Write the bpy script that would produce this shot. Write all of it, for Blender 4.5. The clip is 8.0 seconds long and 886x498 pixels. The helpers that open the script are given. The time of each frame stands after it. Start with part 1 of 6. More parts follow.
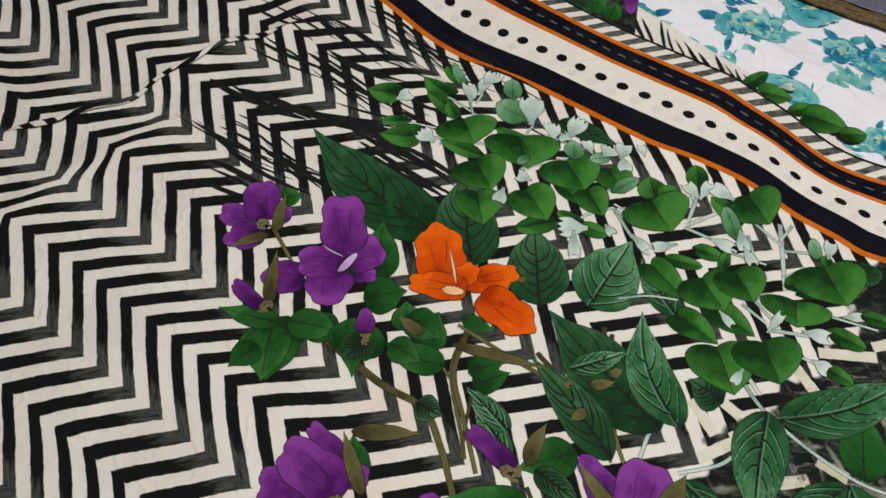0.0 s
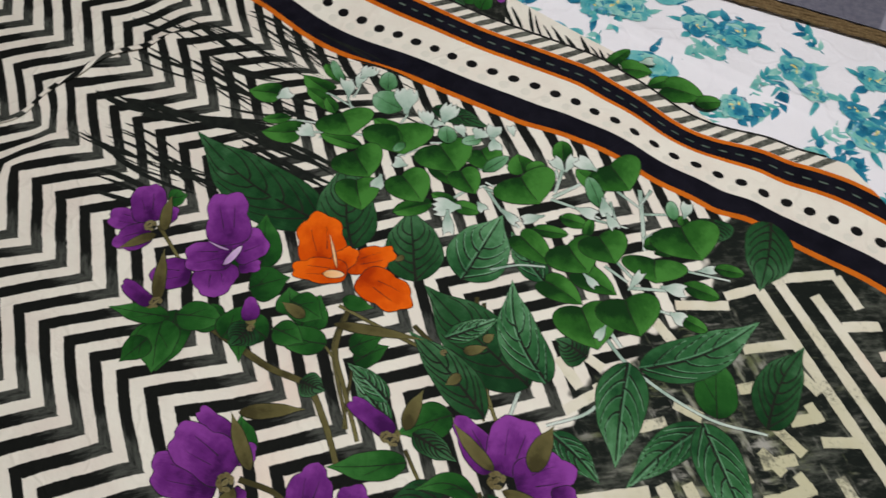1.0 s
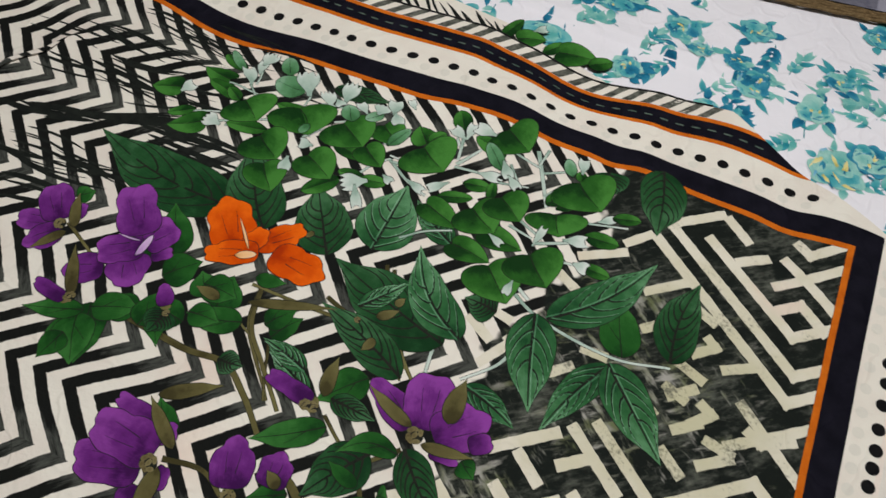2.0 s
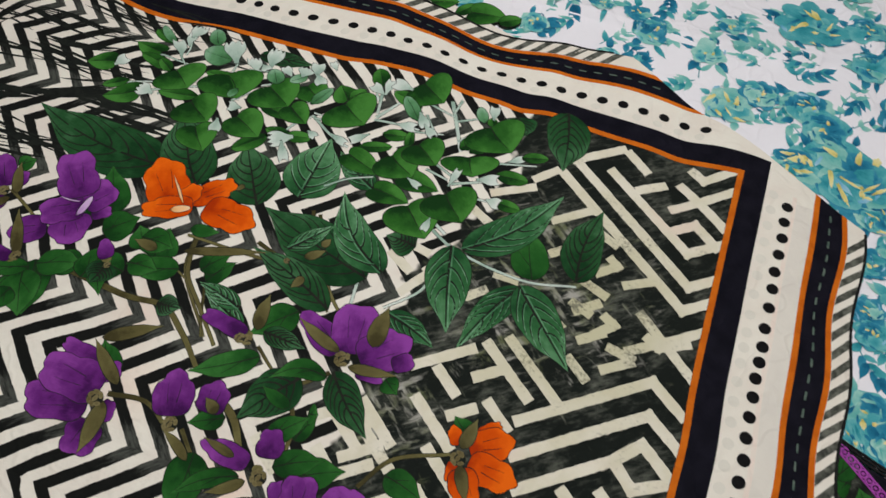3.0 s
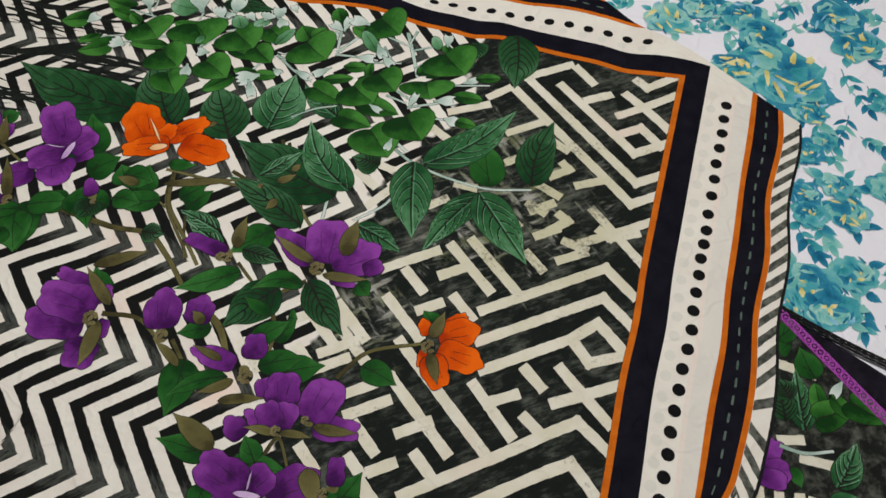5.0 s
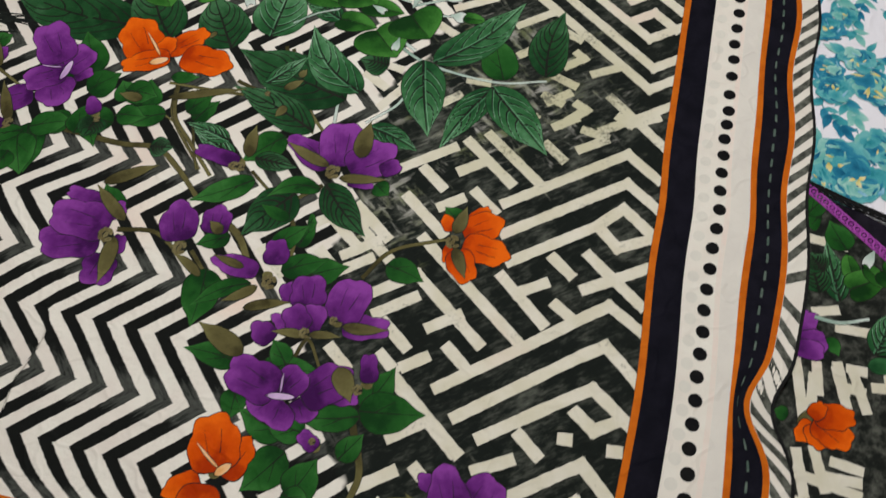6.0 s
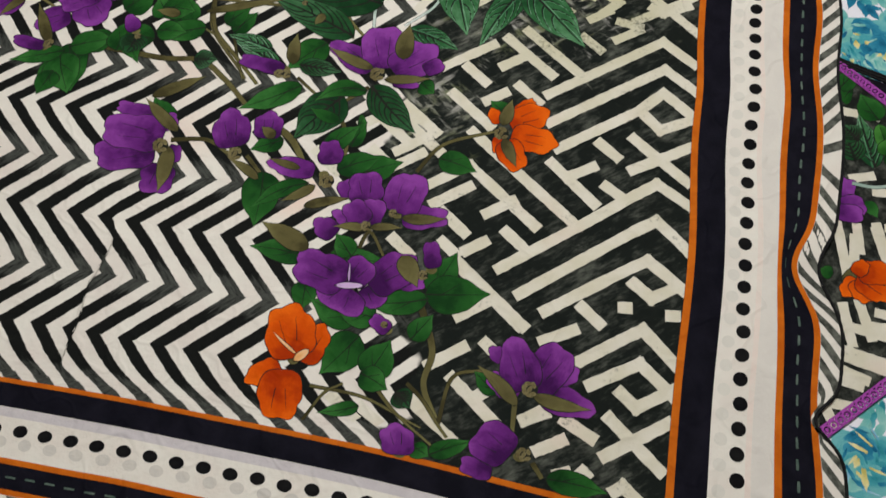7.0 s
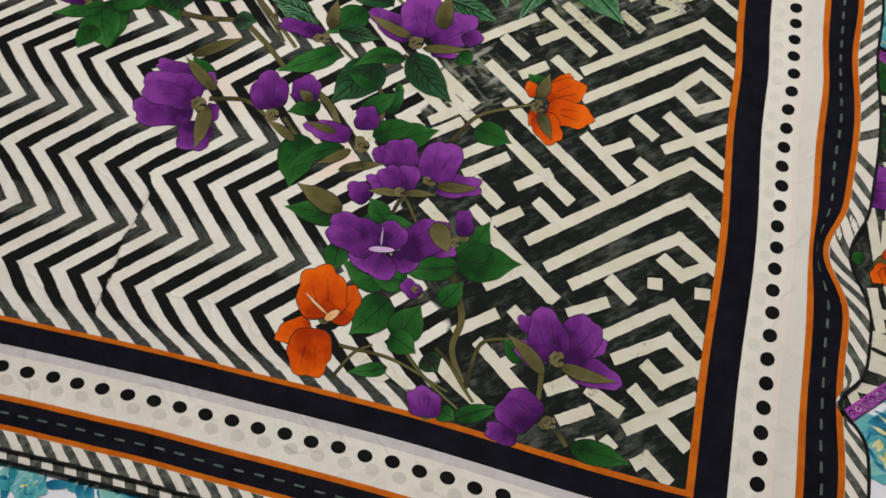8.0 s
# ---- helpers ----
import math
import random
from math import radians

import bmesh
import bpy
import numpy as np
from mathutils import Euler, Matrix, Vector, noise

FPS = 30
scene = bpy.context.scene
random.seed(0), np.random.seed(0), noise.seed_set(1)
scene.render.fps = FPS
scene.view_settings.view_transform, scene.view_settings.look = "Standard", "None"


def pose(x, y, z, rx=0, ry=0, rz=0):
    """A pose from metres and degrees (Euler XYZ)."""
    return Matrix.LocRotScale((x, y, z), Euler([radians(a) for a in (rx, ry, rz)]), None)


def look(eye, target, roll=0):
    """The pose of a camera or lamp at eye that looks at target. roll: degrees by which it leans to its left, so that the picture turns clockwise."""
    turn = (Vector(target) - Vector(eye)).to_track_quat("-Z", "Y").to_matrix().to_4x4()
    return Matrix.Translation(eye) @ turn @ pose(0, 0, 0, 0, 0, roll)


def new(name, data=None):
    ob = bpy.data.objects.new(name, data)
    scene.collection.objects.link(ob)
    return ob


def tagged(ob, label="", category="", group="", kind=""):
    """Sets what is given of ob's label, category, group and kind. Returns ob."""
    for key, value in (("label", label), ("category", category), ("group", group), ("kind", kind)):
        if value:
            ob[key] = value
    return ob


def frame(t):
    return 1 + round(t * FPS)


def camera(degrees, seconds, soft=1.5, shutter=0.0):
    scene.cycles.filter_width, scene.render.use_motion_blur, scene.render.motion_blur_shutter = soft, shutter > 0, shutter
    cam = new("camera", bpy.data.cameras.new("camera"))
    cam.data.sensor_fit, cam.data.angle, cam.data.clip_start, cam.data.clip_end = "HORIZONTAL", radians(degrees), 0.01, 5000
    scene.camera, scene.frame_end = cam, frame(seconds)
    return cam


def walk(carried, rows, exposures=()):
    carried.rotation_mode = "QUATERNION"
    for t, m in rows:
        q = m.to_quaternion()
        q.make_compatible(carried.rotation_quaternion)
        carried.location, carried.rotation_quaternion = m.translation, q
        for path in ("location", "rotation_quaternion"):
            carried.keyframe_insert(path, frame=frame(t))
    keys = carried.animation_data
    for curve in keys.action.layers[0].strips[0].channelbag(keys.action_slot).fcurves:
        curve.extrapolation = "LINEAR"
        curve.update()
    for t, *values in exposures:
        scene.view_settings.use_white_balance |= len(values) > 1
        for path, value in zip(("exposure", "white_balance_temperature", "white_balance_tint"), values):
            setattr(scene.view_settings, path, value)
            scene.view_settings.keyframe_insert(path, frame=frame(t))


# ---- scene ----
cam = camera(60.0, 8.0, shutter=0.35)
PATH = [
    (0, (-0.459, 0.241, 0.735), (-0.962, 1.057, -1.02), 3.7),
    (0.5, (-0.422, 0.245, 0.756), (-0.895, 1.077, -1.0), 3.6),
    (1, (-0.351, 0.261, 0.772), (-0.789, 1.118, -0.981), 3.4),
    (1.2, (-0.330, 0.258, 0.774), (-0.749, 1.138, -0.973), 3.7),
    (2.3, (-0.247, 0.232, 0.784), (-0.583, 1.151, -0.960), 3.4),
    (2.5, (-0.223, 0.217, 0.79), (-0.549, 1.145, -0.952), 3.3),
    (3, (-0.173, 0.181, 0.805), (-0.478, 1.115, -0.937), 2.9),
    (3.5, (-0.134, 0.146, 0.814), (-0.424, 1.086, -0.928), 2.5),
    (4, (-0.108, 0.114, 0.819), (-0.397, 1.059, -0.92), 1.7),
    (4.2, (-0.104, 0.106, 0.822), (-0.393, 1.047, -0.920), 1.4),
    (5.3, (-0.094, 0.074, 0.808), (-0.385, 0.965, -0.959), -2.1),
    (5.5, (-0.102, 0.063, 0.8), (-0.382, 0.934, -0.978), -2.4),
    (6, (-0.111, 0.029, 0.769), (-0.368, 0.84, -1.041), -4.2),
    (6.5, (-0.149, -0.026, 0.775), (-0.372, 0.747, -1.056), -4.8),
    (7, (-0.172, -0.071, 0.766), (-0.364, 0.663, -1.084), -4.7),
    (7.5, (-0.177, -0.089, 0.76), (-0.353, 0.624, -1.101), -3.7),
    (8, (-0.193, -0.1, 0.763), (-0.4, 0.607, -1.097), -3.6),
]
walk(cam, [(t, look(eye, target, roll)) for t, eye, target, roll in PATH], [(0, 0.04), (2.5, -0.03), (5.5, -0.02), (6.7, 0.07), (8, 0.07)])

# ---- light ----
world = bpy.data.worlds.new("room_air")
world.use_nodes = True
world.node_tree.nodes["Background"].inputs[0].default_value = (0.9, 0.95, 1.0, 1)
world.node_tree.nodes["Background"].inputs[1].default_value = 0.11
scene.world = world
scene.view_settings.exposure = 0.0


def area_lamp(name, x, y, z, target, size, watts, colour):
    data = bpy.data.lights.new(name, "AREA")
    data.shape, data.size, data.energy, data.color = "DISK", size, watts, colour
    ob = new(name, data)
    ob.matrix_world = look((x, y, z), target)
    return ob


# added overhead light with no visible source, placed to balance brightness over the bed
area_lamp("unseen_overhead_light", -0.32, 0.68, 1.93, (-0.32, 0.68, 0), 0.4, 30, (1.0, 0.985, 0.97))


# ---- materials ----
class Nodes:
    """A small wrapper that adds nodes to a material and links them."""

    def __init__(self, name, rough=0.8, sheen=0.0, spec=0.06):
        self.mat = bpy.data.materials.new(name)
        self.mat.use_nodes = True
        self.tree = self.mat.node_tree
        self.out = self.tree.nodes["Principled BSDF"]
        self.out.inputs["Roughness"].default_value = rough
        self.out.inputs["Specular IOR Level"].default_value = spec
        self.out.inputs["Sheen Weight"].default_value = sheen

    def put(self, socket, value):
        if hasattr(value, "links"):
            self.tree.links.new(value, socket)
        else:
            socket.default_value = value

    def math(self, op, a, b=0.0, c=0.0, clamp=False):
        n = self.tree.nodes.new("ShaderNodeMath")
        n.operation, n.use_clamp = op, clamp
        for i, v in enumerate((a, b, c)):
            self.put(n.inputs[i], v)
        return n.outputs[0]

    def ramp(self, v, lo, hi):
        n = self.tree.nodes.new("ShaderNodeMapRange")
        n.interpolation_type = "SMOOTHSTEP"
        self.put(n.inputs[0], v)
        n.inputs[1].default_value, n.inputs[2].default_value = lo, hi
        return n.outputs[0]

    def uv(self, name="print"):
        n = self.tree.nodes.new("ShaderNodeUVMap")
        n.uv_map = name
        return n.outputs[0]

    def split(self, v):
        n = self.tree.nodes.new("ShaderNodeSeparateXYZ")
        self.put(n.inputs[0], v)
        return n.outputs

    def join(self, x, y, z=0.0):
        n = self.tree.nodes.new("ShaderNodeCombineXYZ")
        for i, v in enumerate((x, y, z)):
            self.put(n.inputs[i], v)
        return n.outputs[0]

    def noise(self, vec, scale, detail=3.0, rough=0.55):
        n = self.tree.nodes.new("ShaderNodeTexNoise")
        self.put(n.inputs["Vector"], vec)
        n.inputs["Scale"].default_value, n.inputs["Detail"].default_value, n.inputs["Roughness"].default_value = scale, detail, rough
        return n.outputs[0]

    def mix(self, f, a, b):
        n = self.tree.nodes.new("ShaderNodeMix")
        n.data_type = "RGBA"
        self.put(n.inputs[0], f)
        for i, v in ((6, a), (7, b)):
            self.put(n.inputs[i], (*v, 1) if isinstance(v, tuple) else v)
        return n.outputs[2]

    def position(self):
        return self.tree.nodes.new("ShaderNodeNewGeometry").outputs["Position"]

    def random(self):
        return self.tree.nodes.new("ShaderNodeObjectInfo").outputs["Random"]

    def cloth(self, vec, strength=0.32):
        """Fine weave and soft creases as relief."""
        fine = self.noise(vec, 900.0, 2.0)
        crease = self.noise(vec, 30.0, 4.0, 0.6)
        fold = self.noise(vec, 7.0, 2.0, 0.5)
        sharp = self.math("ABSOLUTE", self.math("SUBTRACT", self.noise(vec, 13.0, 2.0), 0.5))
        sharp = self.math("MULTIPLY", self.ramp(sharp, 0.0, 0.035), -0.35)
        height = self.math("ADD", self.math("MULTIPLY", fine, 0.10), self.math("MULTIPLY", crease, 1.3))
        height = self.math("ADD", height, self.math("ADD", sharp, self.math("MULTIPLY", fold, 3.5)))
        n = self.tree.nodes.new("ShaderNodeBump")
        n.inputs["Strength"].default_value, n.inputs["Distance"].default_value = strength, 0.01
        self.put(n.inputs["Height"], height)
        self.tree.links.new(n.outputs[0], self.out.inputs["Normal"])

    def done(self, colour):
        self.put(self.out.inputs["Base Color"], (*colour, 1) if isinstance(colour, tuple) else colour)
        return self.mat


CREAM, INK, INK_PALE = (0.80, 0.765, 0.68), (0.009, 0.010, 0.009), (0.078, 0.083, 0.073)


def plain_cloth(name, a, b, scale=60.0, rough=0.75, spread=0.0):
    """Printed cloth in one ink, with blotches between two tones and a slow change from piece to piece."""
    n = Nodes(name, rough)
    p = n.position()
    blot = n.ramp(n.noise(p, scale, 4.0, 0.6), 0.3, 0.7)
    if spread:
        blot = n.math("ADD", n.math("MULTIPLY", blot, 1 - spread), n.math("MULTIPLY", n.random(), spread))
    n.cloth(p)
    return n.done(n.mix(blot, a, b))


def chevron_cloth():
    """Cream cloth with a hand-painted black zigzag on one side and a dark wash on the other."""
    n = Nodes("chevron_print")
    p = n.uv()
    u, v, _ = n.split(p)
    wob = n.math("MULTIPLY", n.math("SUBTRACT", n.noise(p, 130.0, 3.0), 0.5), 0.0035)
    turn = n.math("DIVIDE", n.math("SUBTRACT", v, 0.0772), 0.1304)
    tri = n.math("ABSOLUTE", n.math("SUBTRACT", n.math("MULTIPLY", n.math("FRACT", n.math("ADD", turn, 0.5)), 2.0), 1.0))
    tri = n.math("SUBTRACT", 1.0, tri)
    tri = n.math("MINIMUM", tri, n.math("ADD", n.math("MULTIPLY", turn, 2.0), 1.0))
    along = n.math("FRACT", turn)
    x = n.math("ADD", n.math("SUBTRACT", u, n.math("MULTIPLY", n.math("SUBTRACT", 1.0, tri), 0.067)), wob)
    x = n.math("DIVIDE", n.math("SUBTRACT", x, -0.532), 0.0363)
    ph = n.math("FRACT", x)
    dark = n.math("MULTIPLY", n.ramp(ph, 0.0, 0.035), n.math("SUBTRACT", 1.0, n.ramp(n.math("SUBTRACT", ph, n.math("MULTIPLY", n.math("LESS_THAN", along, 0.5), 0.05)), 0.47, 0.51)))
    # streaks run along both arms of the zigzag
    a = n.math("ADD", u, v)
    b = n.math("SUBTRACT", u, v)
    s1 = n.noise(n.join(n.math("MULTIPLY", a, 9.0), n.math("MULTIPLY", b, 55.0)), 4.0, 5.0, 0.65)
    s2 = n.noise(n.join(n.math("MULTIPLY", a, 55.0), n.math("MULTIPLY", b, 9.0)), 4.0, 5.0, 0.65)
    arm = n.math("GREATER_THAN", along, 0.5)
    streak = n.math("ADD", n.math("MULTIPLY", s1, n.math("SUBTRACT", 1.0, arm)), n.math("MULTIPLY", s2, arm))
    near = n.ramp(tri, 0.12, 0.62)
    pale = n.math("MULTIPLY", n.ramp(n.math("ADD", streak, n.math("MULTIPLY", n.math("SUBTRACT", 1.0, near), 0.42)), 0.68, 1.04), 0.9)
    ink = n.mix(pale, INK, INK_PALE)
    cream = n.mix(n.ramp(n.noise(p, 14.0, 3.0), 0.35, 0.75), CREAM, (0.74, 0.67, 0.60))
    for pu, pv, pr, pk in ((-0.425, 0.270, 0.055, 0.75), (-0.56, 0.33, 0.06, 0.35), (-0.60, 0.41, 0.06, 0.3)):
        off = n.math("SQRT", n.math("ADD", n.math("POWER", n.math("SUBTRACT", u, pu), 2.0), n.math("POWER", n.math("SUBTRACT", v, pv), 2.0)))
        cream = n.mix(n.math("MULTIPLY", n.math("SUBTRACT", 1.0, n.ramp(off, 0.0, pr)), pk), cream, (0.84, 0.62, 0.50))
    left = n.mix(dark, cream, ink)
    patch = n.noise(p, 16.0, 4.0, 0.6)
    dry = n.noise(n.join(n.math("MULTIPLY", n.math("ADD", n.math("MULTIPLY", u, 0.8), n.math("MULTIPLY", v, 0.6)), 1.0), n.math("MULTIPLY", n.math("SUBTRACT", n.math("MULTIPLY", v, 0.8), n.math("MULTIPLY", u, 0.6)), 3.0)), 48.0, 7.0, 0.72)
    wash = n.ramp(n.math("ADD", n.math("MULTIPLY", dry, 0.75), n.math("MULTIPLY", patch, 0.7)), 0.68, 1.02)
    right = n.mix(wash, (0.010, 0.013, 0.011), (0.12, 0.128, 0.105))
    e1 = n.math("ADD", n.math("MULTIPLY", u, 0.8), n.math("MULTIPLY", v, 0.6))
    e2 = n.math("SUBTRACT", n.math("MULTIPLY", v, 0.8), n.math("MULTIPLY", u, 0.6))
    e3 = n.math("SUBTRACT", n.math("MULTIPLY", u, 0.8), n.math("MULTIPLY", v, 0.6))
    e4 = n.math("ADD", n.math("MULTIPLY", v, 0.8), n.math("MULTIPLY", u, 0.6))
    dab = n.math("MAXIMUM", n.noise(n.join(n.math("MULTIPLY", e1, 22.0), n.math("MULTIPLY", e2, 75.0), 2.0), 1.0, 4.0, 0.6), n.noise(n.join(n.math("MULTIPLY", e3, 22.0), n.math("MULTIPLY", e4, 75.0), 7.0), 1.0, 4.0, 0.6))
    off = n.math("SQRT", n.math("ADD", n.math("POWER", n.math("SUBTRACT", u, -0.19), 2.0), n.math("POWER", n.math("SUBTRACT", v, 0.60), 2.0)))
    rubbed = n.math("SUBTRACT", 1.0, n.ramp(off, 0.04, 0.24))
    off = n.math("SQRT", n.math("ADD", n.math("POWER", n.math("SUBTRACT", u, -0.32), 2.0), n.math("POWER", n.math("SUBTRACT", v, 0.40), 2.0)))
    rubbed = n.math("MAXIMUM", rubbed, n.math("SUBTRACT", 1.0, n.ramp(off, 0.04, 0.13)))
    dab = n.ramp(n.math("ADD", dab, n.math("MULTIPLY", rubbed, 0.15)), 0.66, 0.80)
    tone = n.mix(n.ramp(n.noise(p, 35.0, 3.0), 0.35, 0.65), (0.16, 0.18, 0.09), (0.42, 0.41, 0.37))
    right = n.mix(n.math("MULTIPLY", dab, n.math("ADD", 0.25, n.math("MULTIPLY", rubbed, 0.6))), right, tone)
    edge = n.math("ADD", n.math("ADD", u, n.math("SUBTRACT", 0.335, n.math("ADD", n.math("MULTIPLY", n.ramp(v, 0.55, 0.70), 0.06), n.math("MULTIPLY", n.math("SUBTRACT", 1.0, n.ramp(v, 0.10, 0.22)), 0.075)))), n.math("MULTIPLY", n.math("SUBTRACT", n.noise(p, 22.0, 2.0), 0.5), 0.10))
    n.cloth(p)
    return n.done(n.mix(n.ramp(edge, -0.004, 0.004), left, right))


M_GROUND = chevron_cloth()
M_CREAM = plain_cloth("cream_cloth", CREAM, (0.76, 0.70, 0.62), 20.0)
M_NAVY = plain_cloth("blue_black_band", (0.0045, 0.0045, 0.0085), (0.009, 0.0085, 0.015), 40.0)
M_ORANGE = plain_cloth("orange_ink", (0.50, 0.105, 0.006), (0.62, 0.150, 0.010), 50.0)
M_DOT = plain_cloth("black_dot_ink", (0.005, 0.005, 0.006), (0.010, 0.010, 0.010), 80.0)
# inks that put the sheer cloth's show-through into plain opaque colour
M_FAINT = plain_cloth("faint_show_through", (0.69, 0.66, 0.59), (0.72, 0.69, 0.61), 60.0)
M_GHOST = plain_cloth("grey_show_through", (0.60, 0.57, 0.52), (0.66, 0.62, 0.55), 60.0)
M_LILAC = plain_cloth("lilac_show_through", (0.56, 0.52, 0.53), (0.62, 0.58, 0.58), 60.0)
M_PINK = plain_cloth("pink_show_through", (0.80, 0.68, 0.60), (0.78, 0.71, 0.63), 60.0)
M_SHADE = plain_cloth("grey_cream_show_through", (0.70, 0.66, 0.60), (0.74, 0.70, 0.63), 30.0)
M_STITCH = plain_cloth("green_grey_dash", (0.06, 0.10, 0.08), (0.13, 0.17, 0.14), 90.0)
M_GREY = plain_cloth("grey_wash_stripe", (0.035, 0.038, 0.032), (0.15, 0.155, 0.13), 130.0)
M_CORD = plain_cloth("black_hem_thread", (0.010, 0.010, 0.011), (0.02, 0.02, 0.02), 400.0)
M_WALL = plain_cloth("wall_paint", (0.72, 0.70, 0.66), (0.78, 0.76, 0.72), 3.0, 0.9)
M_FLOOR = plain_cloth("floor_tile", (0.30, 0.28, 0.26), (0.36, 0.34, 0.31), 5.0, 0.5)
M_MATTRESS = plain_cloth("mattress_ticking", (0.55, 0.55, 0.58), (0.62, 0.62, 0.64), 8.0, 0.9)


# ---- how the scarf lies ----
def bump(x, c, w):
    return math.exp(-(((x - c) / w) ** 2))


def step(x, a, b):
    t = min(1.0, max(0.0, (x - a) / (b - a)))
    return t * t * (3 - 2 * t)


# two ends of each crease, how much cloth it swallows, its half width and its ridge
CREASES = (((-1.19, 0.40), (-1.02, 0.74), 0.030, 0.013, 0.010), ((-1.075, 0.29), (-1.045, 0.56), 0.022, 0.034, 0.007), ((-0.612, 0.02), (-0.622, 0.20), 0.010, 0.005, 0.003))


def lie(u, v, lift=0.0):
    """Where the point (u, v) of the flat scarf comes to lie on the bed."""
    x, y, z = u, v, 0.0
    # ripples along the far border, more towards its hem
    far, hem = step(v, 0.74, 0.85), step(v, 0.86, 1.0)
    y += far * (1 - hem) * (-0.022 * bump(u, -0.83, 0.10) + 0.011 * bump(u, -0.44, 0.07) - 0.006 * bump(u, -0.29, 0.025) + 0.006 * bump(u, 0.01, 0.04))
    y += hem * (-0.017 + 0.006 * bump(u, -0.54, 0.05) - 0.022 * bump(u, -0.345, 0.09) - 0.008 * bump(u, -0.24, 0.03) + 0.005 * bump(u, -0.16, 0.04))
    z += far * 0.007 * (bump(u, -0.44, 0.07) + bump(u, -0.66, 0.06) + 0.8 * bump(u, -0.24, 0.035) + 0.7 * bump(u, -0.95, 0.06) + 0.5 * bump(u, -0.09, 0.03))
    drawn = -0.0105 * (1 - step(u, -0.40, -0.27)) - 0.0095 * bump(u, -0.665, 0.06) + 0.004 * bump(u, -0.51, 0.03) - 0.007 * bump(u, -0.08, 0.03) - 0.003 * step(u, -0.27, -0.22)
    y += far * drawn + step(v, 0.87, 0.91) * (1 - hem) * (0.008 * bump(u, -0.56, 0.05) - 0.010 * bump(u, -0.235, 0.035) + 0.006 * bump(u, -0.03, 0.03))
    x += 0.006 * bump(v, 0.27, 0.11) * step(u, -0.06, -0.01) * (1 - step(u, 0.08, 0.10)) + 0.003 * bump(v, 0.48, 0.05) * step(u, -0.05, 0.0)
    # the near border lies a little drawn in and turned
    y += 0.005 * bump(u, -0.25, 0.16) * (1 - step(v, 0.0, 0.06))
    y += 0.019 * step(-u, -0.02, 0.55) * (1 - step(v, -0.01, 0.055))
    if v < 0:
        y -= v * 0.215
    # puckered outer edge of the near-side border
    edge = step(u, 0.095, 0.140)
    x -= edge * (0.025 * bump(v, 0.272, 0.040) - 0.003 * math.sin(v * 34)) + 0.024 * step(u, 0.142, 0.16) * bump(v, 0.115, 0.022)
    z += edge * 0.008 * bump(v, 0.30, 0.035) + 0.0012 * math.sin(v * 41 + u * 9) * step(u, 0.0, 0.1)
    # gathered creases
    for (ax, ay), (bx, by), depth, band, ridge in CREASES:
        length = math.hypot(bx - ax, by - ay)
        dx, dy = (bx - ax) / length, (by - ay) / length
        t = (u - ax) * dx + (v - ay) * dy
        d = (u - ax) * dy - (v - ay) * dx
        d += 0.007 * math.sin(t * 27) + 0.003 * math.sin(t * 71)
        k = step(t, -0.03, 0.05) * (1 - step(t, length - 0.05, length + 0.05))
        if k > 0:
            g = depth * k * (1 - step(d, -band, band))
            x, y = x + dy * g, y - dx * g
            z += ridge * k * bump(d, 0.0, band * 1.6)
    # hand-laid unevenness
    loose = 1 - step(u, -0.62, -0.40)
    x += loose * (0.0028 * noise.noise((u * 7, v * 13, 1.7)) + 0.0018 * noise.noise((u * 18, v * 34, 8.0)))
    x -= 0.013 * bump(v, 0.34, 0.09) * (1 - step(u, -0.72, -0.60))
    y += loose * 0.0025 * noise.noise((u * 9, v * 9, 5.2))
    # slow swells over the whole cloth
    z += 0.0022 * noise.noise((u * 6.0, v * 6.0, 0.3)) + 0.0005 * noise.noise((u * 20.0, v * 20.0, 4.0))
    return Vector((x, y, z + 0.004 + lift))


FOLD = ((-0.150, 1.000), (0.163, 0.826))  # the turned-under corner


def mesh_object(name, verts, faces, materials, parent=None, uvs=None, face_mats=None, label=""):
    me = bpy.data.meshes.new(name)
    me.from_pydata(verts, [], faces)
    for m in materials if isinstance(materials, (list, tuple)) else [materials]:
        me.materials.append(m)
    if face_mats:
        me.polygons.foreach_set("material_index", face_mats)
    if uvs:
        layer = me.uv_layers.new(name="print")
        idx = np.empty(len(me.loops), dtype=np.int32)
        me.loops.foreach_get("vertex_index", idx)
        layer.data.foreach_set("uv", np.asarray(uvs, dtype=np.float32)[idx].ravel())
    me.polygons.foreach_set("use_smooth", [True] * len(me.polygons))
    me.update()
    ob = new(name, me)
    if parent:
        ob.parent = parent
    if label:
        tagged(ob, label)
    return ob


